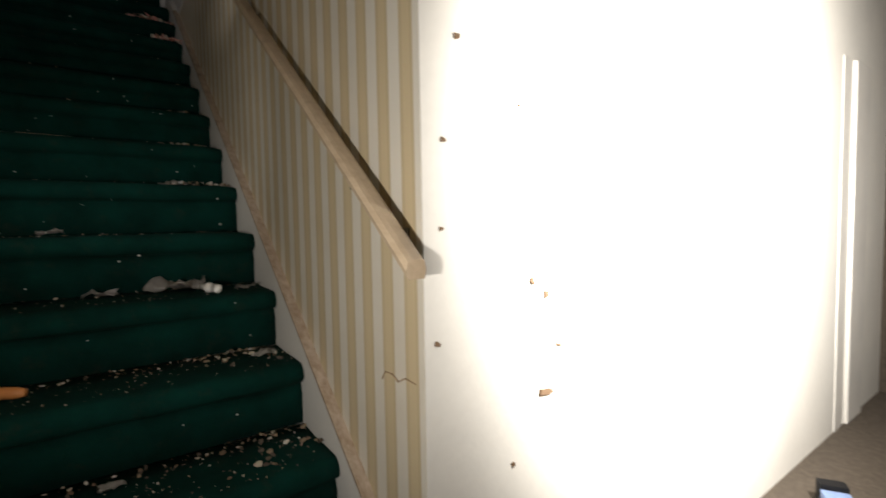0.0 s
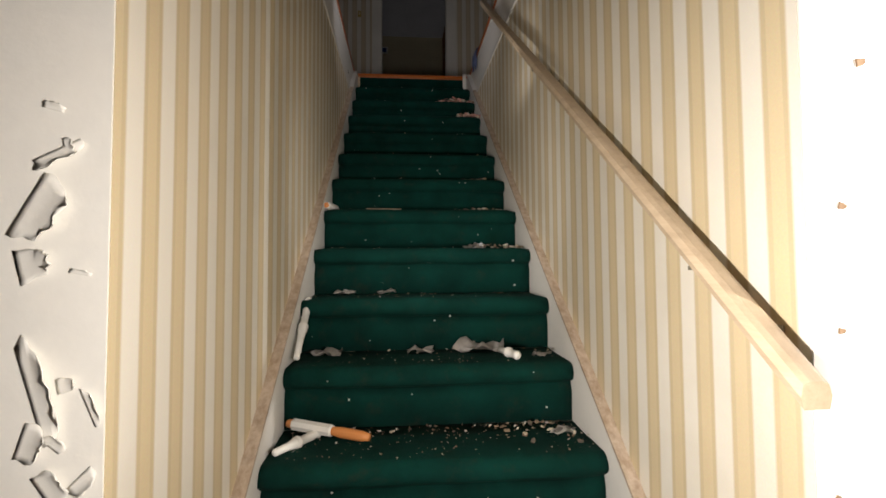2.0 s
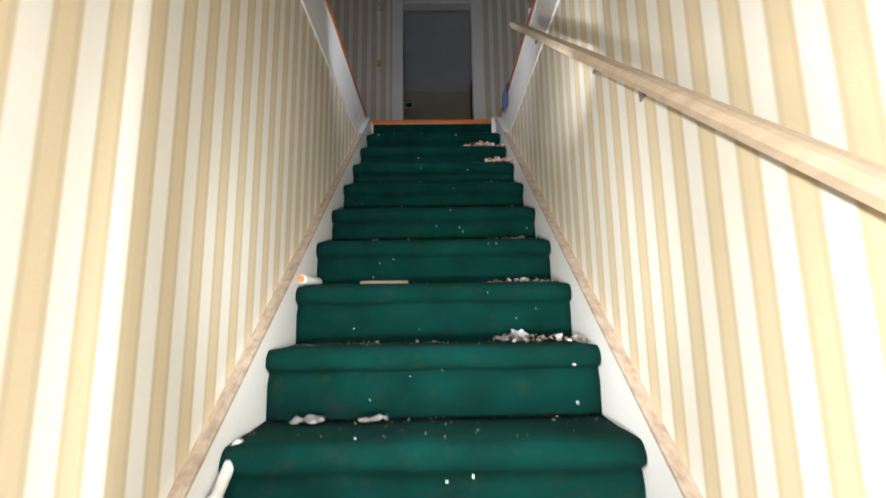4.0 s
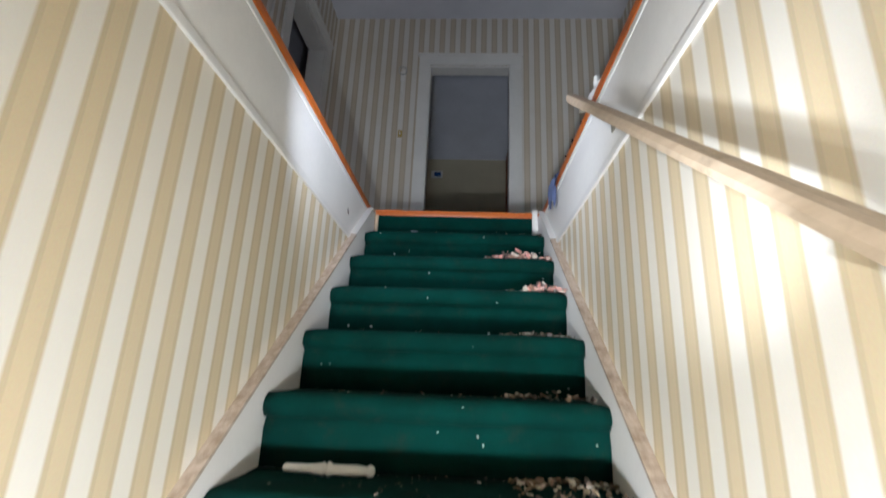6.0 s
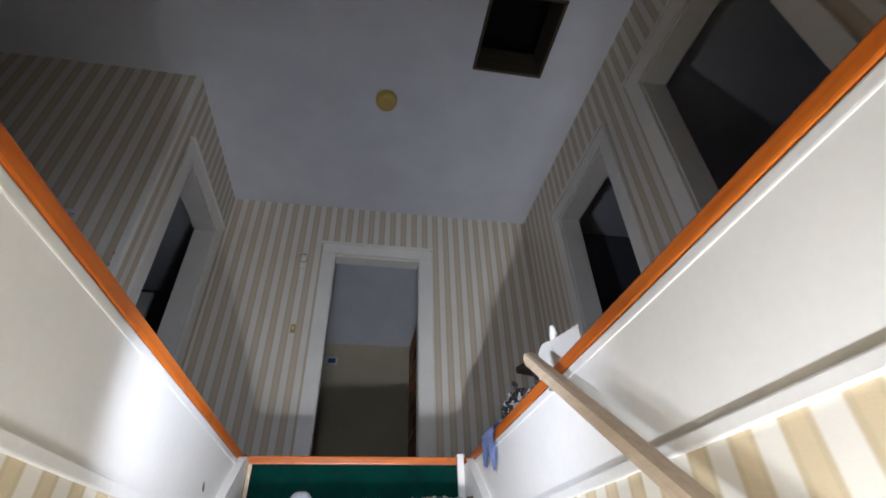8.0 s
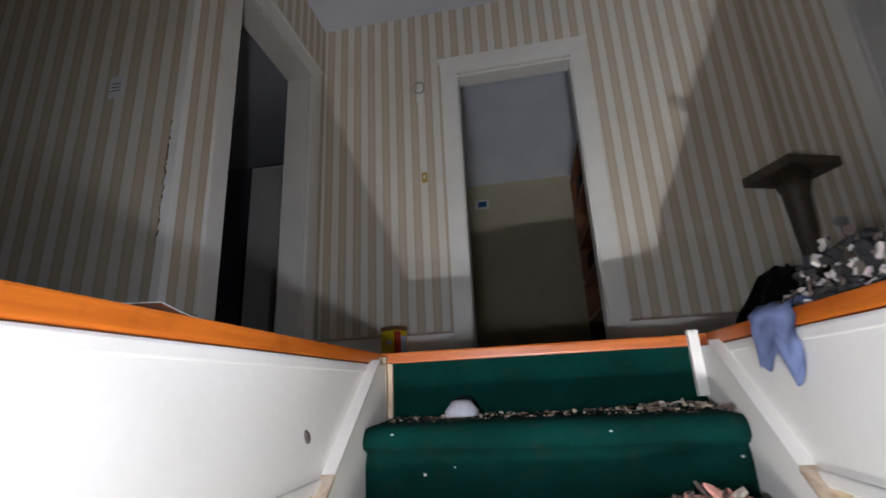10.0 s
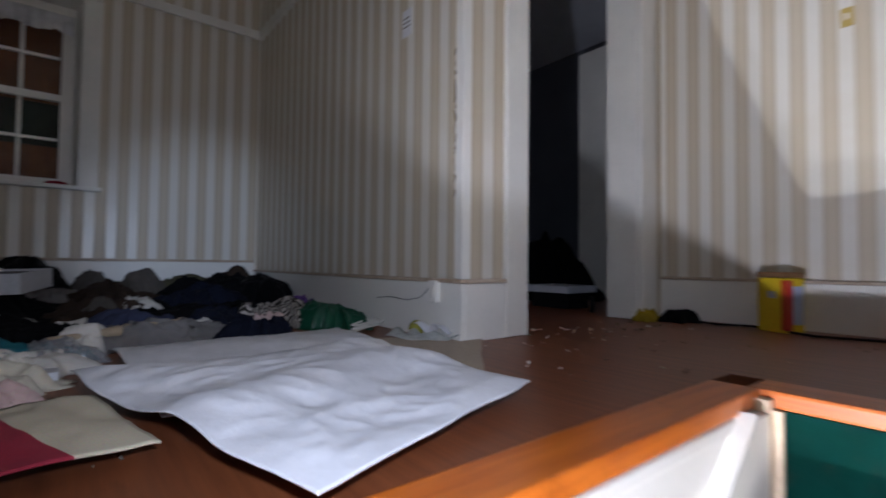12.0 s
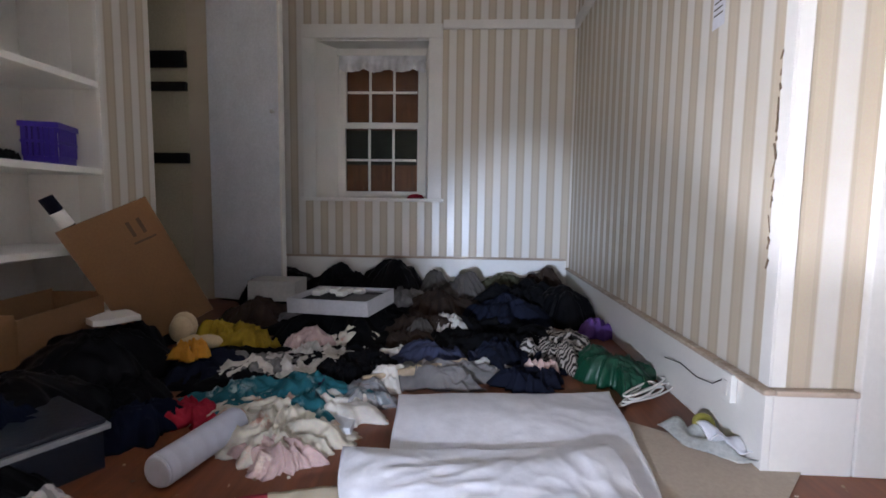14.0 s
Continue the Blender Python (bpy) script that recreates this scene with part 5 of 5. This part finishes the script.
# doll: one plain mesh
bm = bmesh.new()
for (cx, cy, cz), (rx, ry, rz) in (((0, 0, 0.02), (0.045, 0.048, 0.056)), ((-0.03, -0.004, 0.028), (0.038, 0.056, 0.062)), ((0.0, 0.04, -0.035), (0.05, 0.055, 0.034)), ((0.05, 0.075, -0.045), (0.036, 0.018, 0.016)), ((-0.01, 0.11, -0.03), (0.04, 0.06, 0.028))):
    for v in bmesh.ops.create_uvsphere(bm, u_segments=16, v_segments=10, radius=1)["verts"]:
        v.co = 0.8 * Vector((cx + v.co.x * rx, cy + v.co.y * ry, cz + v.co.z * rz))
doll = part("doll", bm, plain("pale_doll_cloth", (0.46, 0.36, 0.22), 0.7, 0.3, 14), None, "", True)
doll.location = (-1.725, -1.745, UP + 0.135)
tagged(doll, "pale round-headed doll lying on dark clothes", "doll")
garment("orange_cloth", -1.66, -1.68, 0.05, 0.07, 0.05, cloth_mat("orange_cloth", (0.55, 0.26, 0.03)), "crumpled orange cloth beside a pale doll", "cloth", 62, z=0.08)

# leaning cardboard box with a striped roll behind it
card = thing("cardboard_box", "flattened brown cardboard box leaning over dark bags", "box", at=pose(-2.06, -1.99, UP + 0.07, -6, 26, -54))
part("front_panel", boxes((-0.16, 0.14, 0.045, 0.05, 0.0, 0.52)), CARDBOARD, card)
part("back_panel", boxes((-0.16, 0.14, -0.05, -0.045, 0.0, 0.50)), CARDBOARD, card)
part("top_flap", boxes((-0.154, 0.134, -0.044, 0.0, 0.493, 0.497)), CARDBOARD, card)
part("top_flap", boxes((-0.154, 0.134, 0.001, 0.044, 0.488, 0.492)), CARDBOARD, card)
part("side_panel", boxes((-0.16, -0.155, -0.044, 0.044, 0.0, 0.50)), CARDBOARD, card)
part("side_panel", boxes((0.135, 0.14, -0.044, 0.044, 0.0, 0.48)), CARDBOARD, card)
part("printed_mark", boxes((-0.105, -0.092, 0.0505, 0.052, 0.40, 0.46), (-0.068, -0.055, 0.0505, 0.052, 0.40, 0.46), (-0.125, -0.045, 0.0505, 0.052, 0.372, 0.380)), plain("dark_brown_print", (0.09, 0.05, 0.025), 0.8), card, "faded dark print")
roll = thing("striped_roll", "navy and white striped roll sticking out behind cardboard", "roll", at=lying((-1.96, -2.17, UP + 0.28), (-1.82, -2.30, UP + 0.61)))
for i in range(6):
    part("band", lathe([(0.022, i * 0.06), (0.024, i * 0.06 + 0.002), (0.024, i * 0.06 + 0.058), (0.022, i * 0.06 + 0.0595)], 16), C["navy"] if i % 2 else WHITE, roll)
sheet("small_white_carton", [(-1.84, -1.97), (-1.95, -2.14), (-1.84, -2.24), (-1.73, -2.06)], lambda u, v, x, y: UP + 0.150 + 0.01 * noise.noise((x * 9, y * 9, 0)), WHITE, "flat white carton on black garbage bags", "carton", 6, 6, 0.02, False)
tagged(part("white_carton", boxes((-2.62, -2.45, -1.86, -1.62, UP + 0.10, UP + 0.20), bevel=0.004), plain("dull_white_card", (0.45, 0.43, 0.40), 0.8)), "dull white carton among brown cloth", "carton")

carton = thing("open_carton", "open dark brown cardboard carton behind black bags", "box", at=pose(-1.66, -2.19, UP, 0, 0, 8))
part("side_panel", boxes((-0.20, 0.20, 0.085, 0.09, 0.0, 0.235)), CARDBOARD, carton)
part("side_panel", boxes((-0.20, 0.20, -0.09, -0.085, 0.0, 0.26)), CARDBOARD, carton)
part("end_panel", boxes((-0.20, -0.195, -0.084, 0.084, 0.0, 0.25)), CARDBOARD, carton)
part("end_panel", boxes((0.195, 0.20, -0.084, 0.084, 0.0, 0.25)), CARDBOARD, carton)
part("bottom", boxes((-0.194, 0.194, -0.084, 0.084, 0.0, 0.005)), CARDBOARD, carton)

# ---------------------------------------------------------------- shelves and closet
for z in (1.065, 0.715, 0.40, 1.42):
    structure("shelf", boxes((NX0 + 0.002, NX1 - 0.002, SY - 0.338, SY + 0.004, UP + z - 0.026, UP + z), bevel=0.003), WHITE, "white painted niche shelf", "shelf")
structure("trim_niche_seam", boxes((-1.66, -1.652, SY - 0.3395, SY - 0.336, UP + 0.002, UP + 0.372), (-1.66, -1.652, SY - 0.3395, SY - 0.336, UP + 0.402, UP + 0.687), (-1.66, -1.652, SY - 0.3395, SY - 0.336, UP + 0.717, UP + 1.037), (-1.66, -1.652, SY - 0.3395, SY - 0.336, UP + 1.067, UP + 1.39)), GRIME_AND_DIM, "dark open joint between the boards of the niche", "trim")
structure("trim_niche", boxes((NX0 - 0.001, NX0 + 0.02, SY - 0.005, SY + 0.01, UP, UP + 1.95)), TRIM, "white edge strip of the shelf niche", "trim")
BASKETM = plain("violet_plastic", (0.055, 0.025, 0.34), 0.4, 0.15)
basket = thing("plastic_basket", "violet slotted plastic basket on a white shelf", "basket", at=pose(-1.98, SY - 0.10, UP + 0.716, 0, 0, 20))
part("base", boxes((-0.075, 0.075, -0.055, 0.055, 0, 0.006)), BASKETM, basket)
part("lower_band", frame_ring(0.075, 0.055, 0.0062, 0.03, 0.004), BASKETM, basket)
part("rim", frame_ring(0.084, 0.064, 0.135, 0.155, 0.005), BASKETM, basket)
for i in range(9):
    for s in (-1, 1):
        part("slat", boxes((-0.074 + i * 0.017, -0.064 + i * 0.017, s * 0.058 - 0.002, s * 0.058 + 0.002, 0.03, 0.135)), BASKETM, basket)
for i in range(6):
    for s in (-1, 1):
        part("slat", boxes((s * 0.078 - 0.002, s * 0.078 + 0.002, -0.052 + i * 0.018, -0.042 + i * 0.018, 0.03, 0.135)), BASKETM, basket)
part("crossbar", frame_ring(0.080, 0.060, 0.078, 0.088, 0.0035), BASKETM, basket)
garment("baseball_hat", -1.72, SY - 0.16, 0.09, 0.09, 0.09, C["black"], "crumpled black hat on a white shelf", "hat", 63, z=0.716)
garment("black_glove", -1.84, SY - 0.15, 0.06, 0.06, 0.05, C["black"], "black glove on a white shelf", "glove", 64, z=0.716)
for z, th in ((1.36, 0.09), (1.226, 0.05), (0.81, 0.06)):
    structure("trim_closet_rail", boxes((CX0 + 0.001, CX0 + 0.03, SY - 0.595, SY - 0.122, UP + z, UP + z + th), bevel=0.003), BLACK, "dark rail on the end wall of the closet", "trim")
hinge = Vector((-2.945, SY + 0.012, UP))
free = Vector((-2.82, -1.83, UP))
ang = math.degrees(math.atan2(free.y - hinge.y, free.x - hinge.x))
door = thing("closet_door", "plain white closet door standing open", "door", at=pose(hinge.x, hinge.y, UP + 0.012, 0, 0, ang))
part("leaf", boxes((0.0, 0.48, -0.016, 0.016, 0, 1.88), bevel=0.003), plain("blue_white_door_paint", (0.66, 0.68, 0.72), 0.45, 0.12), door)
part("edge_strip", boxes((0.481, 0.492, -0.018, 0.018, 0, 1.88), bevel=0.002), TRIM, door)
part("knob", lathe([(0.004, 0.0), (0.006, 0.01), (0.011, 0.02), (0.012, 0.027), (0.006, 0.033)], 14), METAL, door, "small dark knob", True).matrix_local = pose(0.455, -0.017, 1.07, 90, 0, 0)

# ---------------------------------------------------------------- window
SX = -3.42
win = thing("window_1", "white twelve-pane sash window boarded up behind its glass", "window", kind="structure")
cw = 0.088
for nm, r in (("side_casing", (WINX + 0.001, WINX + 0.02, WY0 - cw, WY0, WZ0, WZ1)), ("side_casing", (WINX + 0.001, WINX + 0.02, WY1, WY1 + cw, WZ0, WZ1)), ("head_casing", (WINX + 0.001, WINX + 0.023, WY0 - cw, WY1 + cw, WZ1 + 0.0005, WZ1 + 0.085))):
    part(nm, boxes(r, bevel=0.003), TRIM, win)
part("window_sill", boxes((SX + 0.03, WINX + 0.045, WY0 - cw - 0.015, WY1 + cw + 0.015, WZ0 - 0.022, WZ0 - 0.0005), bevel=0.004), TRIM, win)
S0, S1, SZ0, SZ1 = -1.668, -1.062, UP + 0.640, UP + 1.575
for nm, o in (("reveal", [(WINX, WY0), (SX, S0), (SX, S0 - 0.03), (WINX, WY0 - 0.03)]), ("reveal", [(WINX, WY1), (WINX, WY1 + 0.03), (SX, S1 + 0.03), (SX, S1)])):
    part(nm, prism([(max(x, SX), y) for x, y in o], "z", WZ0, WZ1), TRIM, win)
part("head_reveal", boxes((SX, WINX - 0.001, WY0, WY1, WZ1 - 0.012, WZ1 - 0.001)), TRIM, win)
part("frame_fill", boxes((SX - 0.06, SX - 0.001, WY0 - 0.02, S0 + 0.004, UP + 0.58, UP + 1.7), (SX - 0.06, SX - 0.001, S1 - 0.004, WY1 + 0.02, UP + 0.58, UP + 1.7), (SX - 0.06, SX - 0.001, S0 + 0.004, S1 - 0.004, SZ1, UP + 1.7), (SX - 0.06, SX - 0.001, S0 + 0.004, S1 - 0.004, UP + 0.58, SZ0)), TRIM, win)
GLASS = glassy("window_glass", (0.95, 0.97, 0.97), 0.02, 1.0)
GLASS.node_tree.nodes["Principled BSDF"].inputs["IOR"].default_value = 1.15
mid = UP + 1.118


def sash(x, z0, z1):
    fr = part("sash_frame", boxes((x - 0.016, x + 0.016, S0 + 0.005, S0 + 0.052, z0, z1), (x - 0.016, x + 0.016, S1 - 0.062, S1 - 0.005, z0, z1), (x - 0.016, x + 0.016, S0 + 0.052, S1 - 0.062, z0, z0 + 0.034), (x - 0.016, x + 0.016, S0 + 0.052, S1 - 0.062, z1 - 0.034, z1)), TRIM, win)
    a, b, c, d = S0 + 0.052, S1 - 0.062, z0 + 0.034, z1 - 0.034
    for i in (1, 2):
        y = a + (b - a) * i / 3
        part("muntin", boxes((x - 0.010, x + 0.012, y - 0.007, y + 0.007, c, d)), TRIM, fr)
    for i in range(3):
        for j in range(2):
            y0, y1 = a + (b - a) * i / 3 + 0.008, a + (b - a) * (i + 1) / 3 - 0.008
            z_0, z_1 = c + (d - c) * j / 2 + (0.0 if j == 0 else 0.008), c + (d - c) * (j + 1) / 2 - (0.008 if j == 0 else 0.0)
            part("pane", boxes((x - 0.003, x + 0.001, y0, y1, z_0, z_1)), GLASS, fr).visible_shadow = False
            if j == 0:
                part("muntin", boxes((x - 0.010, x + 0.012, y0, y1, (c + d) / 2 - 0.007, (c + d) / 2 + 0.007)), TRIM, fr)


sash(SX - 0.012, SZ0, mid + 0.012)
sash(SX - 0.046, mid - 0.012, SZ1)
structure("boarding", boxes((SX - 0.11, SX - 0.095, S0 - 0.05, S1 + 0.05, UP + 0.55, UP + 0.86), (SX - 0.112, SX - 0.095, S0 - 0.05, S1 + 0.05, UP + 1.10, UP + 1.75), bevel=0.002), PLYWOOD, "brown boards nailed over the outside of the window", "boarding")
structure("boarding_back", boxes((SX - 0.135, SX - 0.12, S0 - 0.08, S1 + 0.08, UP + 0.5, UP + 1.8)), plain("dark_green_board", (0.028, 0.03, 0.018), 0.8), "dark board behind the gap in the boarding", "boarding")
bm = bmesh.new()
n, m = 60, 6
lay = []
for dx in (0.0, 0.002):
    g = []
    for i in range(n + 1):
        u = i / n
        drop = 0.085 + 0.022 * abs(math.sin(u * math.pi * 3.5)) + 0.006 * noise.noise((u * 9, 0, 0))
        g.append([bm.verts.new((SX + 0.022 + dx + 0.008 * math.sin(u * 75) * (j / m), S0 + 0.02 + u * (S1 - S0 - 0.03), SZ1 - 0.01 - drop * j / m)) for j in range(m + 1)])
    lay.append(g)
for g in lay:
    for i in range(n):
        for j in range(m):
            bm.faces.new((g[i][j], g[i + 1][j], g[i + 1][j + 1], g[i][j + 1]))
val = thing("window_valance", "short white scalloped lace valance over the window", "valance")
part("lace", bm, cloth_mat("white_lace", (0.72, 0.72, 0.74)), val, "", True)
part("rod", tube([(SX + 0.02, S0 + 0.004, SZ1 - 0.006), (SX + 0.02, S1 - 0.004, SZ1 - 0.006)], 0.006), TRIM, val)
garment("red_cloth_scrap", -3.355, -1.13, 0.025, 0.05, 0.028, C["red"], "small red cloth scrap on the window sill", "cloth", 65, z=0.626)

# ---------------------------------------------------------------- landing: fixtures and things
detector = thing("smoke_detector", "yellowed round smoke detector on the ceiling", "smoke detector", at=pose(0.010, -0.125, CEIL))
YEL = plain("yellowed_plastic", (0.50, 0.36, 0.10), 0.5, 0.15)
part("base", lathe([(0.07, -0.012), (0.078, -0.010), (0.078, -0.001), (0.07, -0.0005)], 28), YEL, detector)
part("cover", lathe([(0.05, -0.065), (0.068, -0.060), (0.074, -0.045), (0.074, -0.0125), (0.07, -0.012)], 28), YEL, detector, "", True)
sconce = thing("wall_hook", "pale metal ring hook on a backplate on striped wallpaper", "hook")
part("ring", tube([(-0.573 + 0.036 * math.cos(a * math.pi / 10), DOORY - 0.014 - 0.006 * math.sin(a), UP + 1.805 + 0.042 * math.sin(a * math.pi / 10)) for a in range(21)], 0.006), METAL, sconce, "", True)
part("backplate", boxes((-0.590, -0.552, DOORY - 0.012, DOORY - 0.001, UP + 1.70, UP + 1.80), bevel=0.003), TRIM, sconce)
part("stem", boxes((-0.582, -0.560, DOORY - 0.009, DOORY - 0.001, UP + 1.58, UP + 1.698), bevel=0.003), TRIM, sconce)
sw = thing("light_switch", "small yellowed switch plate on striped wallpaper", "switch")
part("plate", boxes((-0.578, -0.540, DOORY - 0.009, DOORY - 0.001, UP + 1.12, UP + 1.19), bevel=0.003), YEL, sw)
part("toggle", boxes((-0.563, -0.555, DOORY - 0.018, DOORY - 0.0095, UP + 1.145, UP + 1.165)), TRIM, sw)
stat = thing("thermostat", "small white wall unit with a blue screen", "thermostat")
part("plate", boxes((-0.47, -0.31, 3.385, 3.399, UP + 1.77, UP + 1.88), bevel=0.004), TRIM, stat)
part("screen", boxes((-0.425, -0.335, 3.381, 3.3845, UP + 1.795, UP + 1.855)), plain("blue_screen", (0.02, 0.09, 0.30), 0.3), stat, "blue screen")
stand = thing("side_table", "dark pedestal side table beside a black bag", "table", at=pose(1.24, 0.74, UP, 0, 0, 20))
part("tabletop", boxes((-0.135, 0.135, -0.135, 0.135, 0.735, 0.785), bevel=0.012), DARKWOOD, stand)
part("post", lathe([(0.05, 0.04), (0.05, 0.30), (0.035, 0.36), (0.045, 0.5), (0.055, 0.66), (0.08, 0.734)], 18), DARKWOOD, stand, "", True)
part("foot", boxes((-0.18, 0.18, -0.18, 0.18, 0.0, 0.039), bevel=0.01), DARKWOOD, stand)
# bookcase in the back room
bk = thing("bookcase", "brown wooden bookcase with dark oddments in the back room", "bookcase", at=pose(0.50, 1.56, UP - 0.001))
part("side_panel", boxes((0, 0.30, 0.0, 0.025, 0, 1.68)), BROWNWOOD, bk)
part("side_panel", boxes((0, 0.30, 1.08, 1.105, 0, 1.68)), BROWNWOOD, bk)
part("back_panel", boxes((0.285, 0.30, 0.0255, 1.0795, 0, 1.68)), BROWNWOOD, bk)
for z in (0.05, 0.36, 0.68, 1.00, 1.32, 1.655):
    part("shelf", boxes((0.0, 0.284, 0.0255, 1.0795, z, z + 0.022)), BROWNWOOD, bk)
for y, z, w, h in ((0.30, 0.702, 0.12, 0.12), (0.36, 1.022, 0.18, 0.14), (0.20, 0.382, 0.10, 0.10), (0.70, 0.702, 0.2, 0.16), (0.72, 1.342, 0.2, 0.18)):
    ob = part("storage_box", boxes((0.515, 0.66, 1.56 + y - w / 2, 1.56 + y + w / 2, UP - 0.001 + z, UP - 0.001 + z + h), bevel=0.006), BLACK)
    tagged(ob, "black storage box on a bookcase shelf", "box", "boxes on the bookcase")
# yellow canister by the landing wall
can = thing("food_carton", "open yellow and red food carton on the floor", "carton", at=pose(-0.745, 1.03, UP, 0, 0, -24))
YELLOW, RED = plain("yellow_printed_card", (0.75, 0.55, 0.01), 0.45, 0.08), plain("red_printed_card", (0.50, 0.02, 0.015), 0.45, 0.08)
part("body", boxes((-0.055, 0.055, -0.045, 0.045, 0, 0.200), bevel=0.003), YELLOW, can)
part("red_panel", boxes((0.0552, 0.0562, -0.044, -0.012, 0.01, 0.192)), RED, can, "red printed panel")
part("white_panel", boxes((0.0552, 0.0562, -0.010, 0.038, 0.03, 0.17)), plain("pale_blue_print", (0.45, 0.5, 0.65), 0.5), can, "pale printed panel")
part("red_edge", boxes((0.040, 0.0548, -0.0464, -0.0454, 0.01, 0.192)), RED, can, "red printed edge")
part("picture", boxes((-0.012, 0.018, -0.0464, -0.0454, 0.125, 0.15)), plain("white_print", (0.6, 0.6, 0.65), 0.5), can, "pale printed mark")
part("flap", boxes((-0.057, 0.057, -0.047, 0.047, 0.201, 0.222), bevel=0.003), CARDBOARD, can, "brown open top")
tagged(part("black_cable", tube([(-1.10, 1.06, UP + 0.006), (-0.95, 1.00, UP + 0.006), (-0.85, 1.06, UP + 0.006), (-0.62, 0.93, UP + 0.006), (-0.45, 0.98, UP + 0.006), (-0.30, 0.96, UP + 0.006)], 0.005, 6), BLACK, None, "", True), "black cable trailing along the landing floor", "cable")
# right hand cap: folded white board and a post stub
tagged(part("folded_card", prism([(-0.885, UP + 0.004), (-1.22, UP + 0.004), (-1.22, UP + 0.075), (-1.06, UP + 0.108), (-0.965, UP + 0.132), (-0.93, UP + 0.122)], "x", 0.530, 0.534), WHITE), "folded white card standing on the wooden cap", "card")
ob = part("post_stub", lathe([(0.009, 0.0), (0.012, 0.01), (0.011, 0.05), (0.0145, 0.085), (0.014, 0.10), (0.010, 0.106), (0.014, 0.115), (0.0135, 0.135), (0.009, 0.142), (0.011, 0.150), (0.004, 0.158)], 16), WHITE, None, "", True)
ob.matrix_world = pose(0.548, -1.030, UP + 0.002, 6, -4, 0)
tagged(ob, "broken white turned post stub on the wooden cap", "baluster", "broken balusters")
# side room seen through its doorway
tagged(part("white_board", boxes((-2.02, -1.72, 1.05, 1.32, UP + 0.085, UP + 0.125), bevel=0.005), plain("blue_white_board", (0.55, 0.57, 0.64), 0.6)), "blue-white board propped in the side room", "board")
tagged(part("board_support", boxes((-2.0, -1.75, 1.08, 1.30, UP - 0.004, UP + 0.0845), bevel=0.006), BLACK), "black crate under a white board", "crate")
wheel = thing("caster_wheel", "grey caster wheel with a pale hub in the side room", "wheel", at=pose(-1.56, 1.03, UP + 0.041, 0, 90, 40))
part("tyre", lathe([(0.030, -0.012), (0.040, -0.010), (0.044, 0.0), (0.040, 0.010), (0.030, 0.012)], 20), BLACK, wheel, "", True)
part("hub", lathe([(0.022, -0.013), (0.026, -0.0125), (0.026, 0.0125), (0.022, 0.013)], 18), METAL, wheel)
structure("door_5", boxes((-2.36, -2.05, 2.05, 2.09, UP, UP + 1.9), bevel=0.004), TRIM, "white door edge standing in the dark side room", "door")
# ground floor: casing and packet
structure("door_frame_5", boxes((3.27, 3.40, MOUTH - 0.03, MOUTH - 0.001, 0, 2.1), (3.46, 3.75, MOUTH - 0.045, MOUTH - 0.001, 0, 2.1), bevel=0.006), TRIM, "white door casing at the end of the white wall", "door frame")
pk = thing("crushed_packet", "crushed blue, black and white packet on the floor", "packet", at=pose(2.35, -3.62, 0.0, 0, 0, 30))
part("carton", boxes((-0.09, 0.02, -0.05, 0.05, 0, 0.09), bevel=0.006), plain("blue_card", (0.25, 0.35, 0.6), 0.5), pk)
part("flap", boxes((0.021, 0.08, -0.05, 0.05, 0, 0.11), bevel=0.006), BLACK, pk)
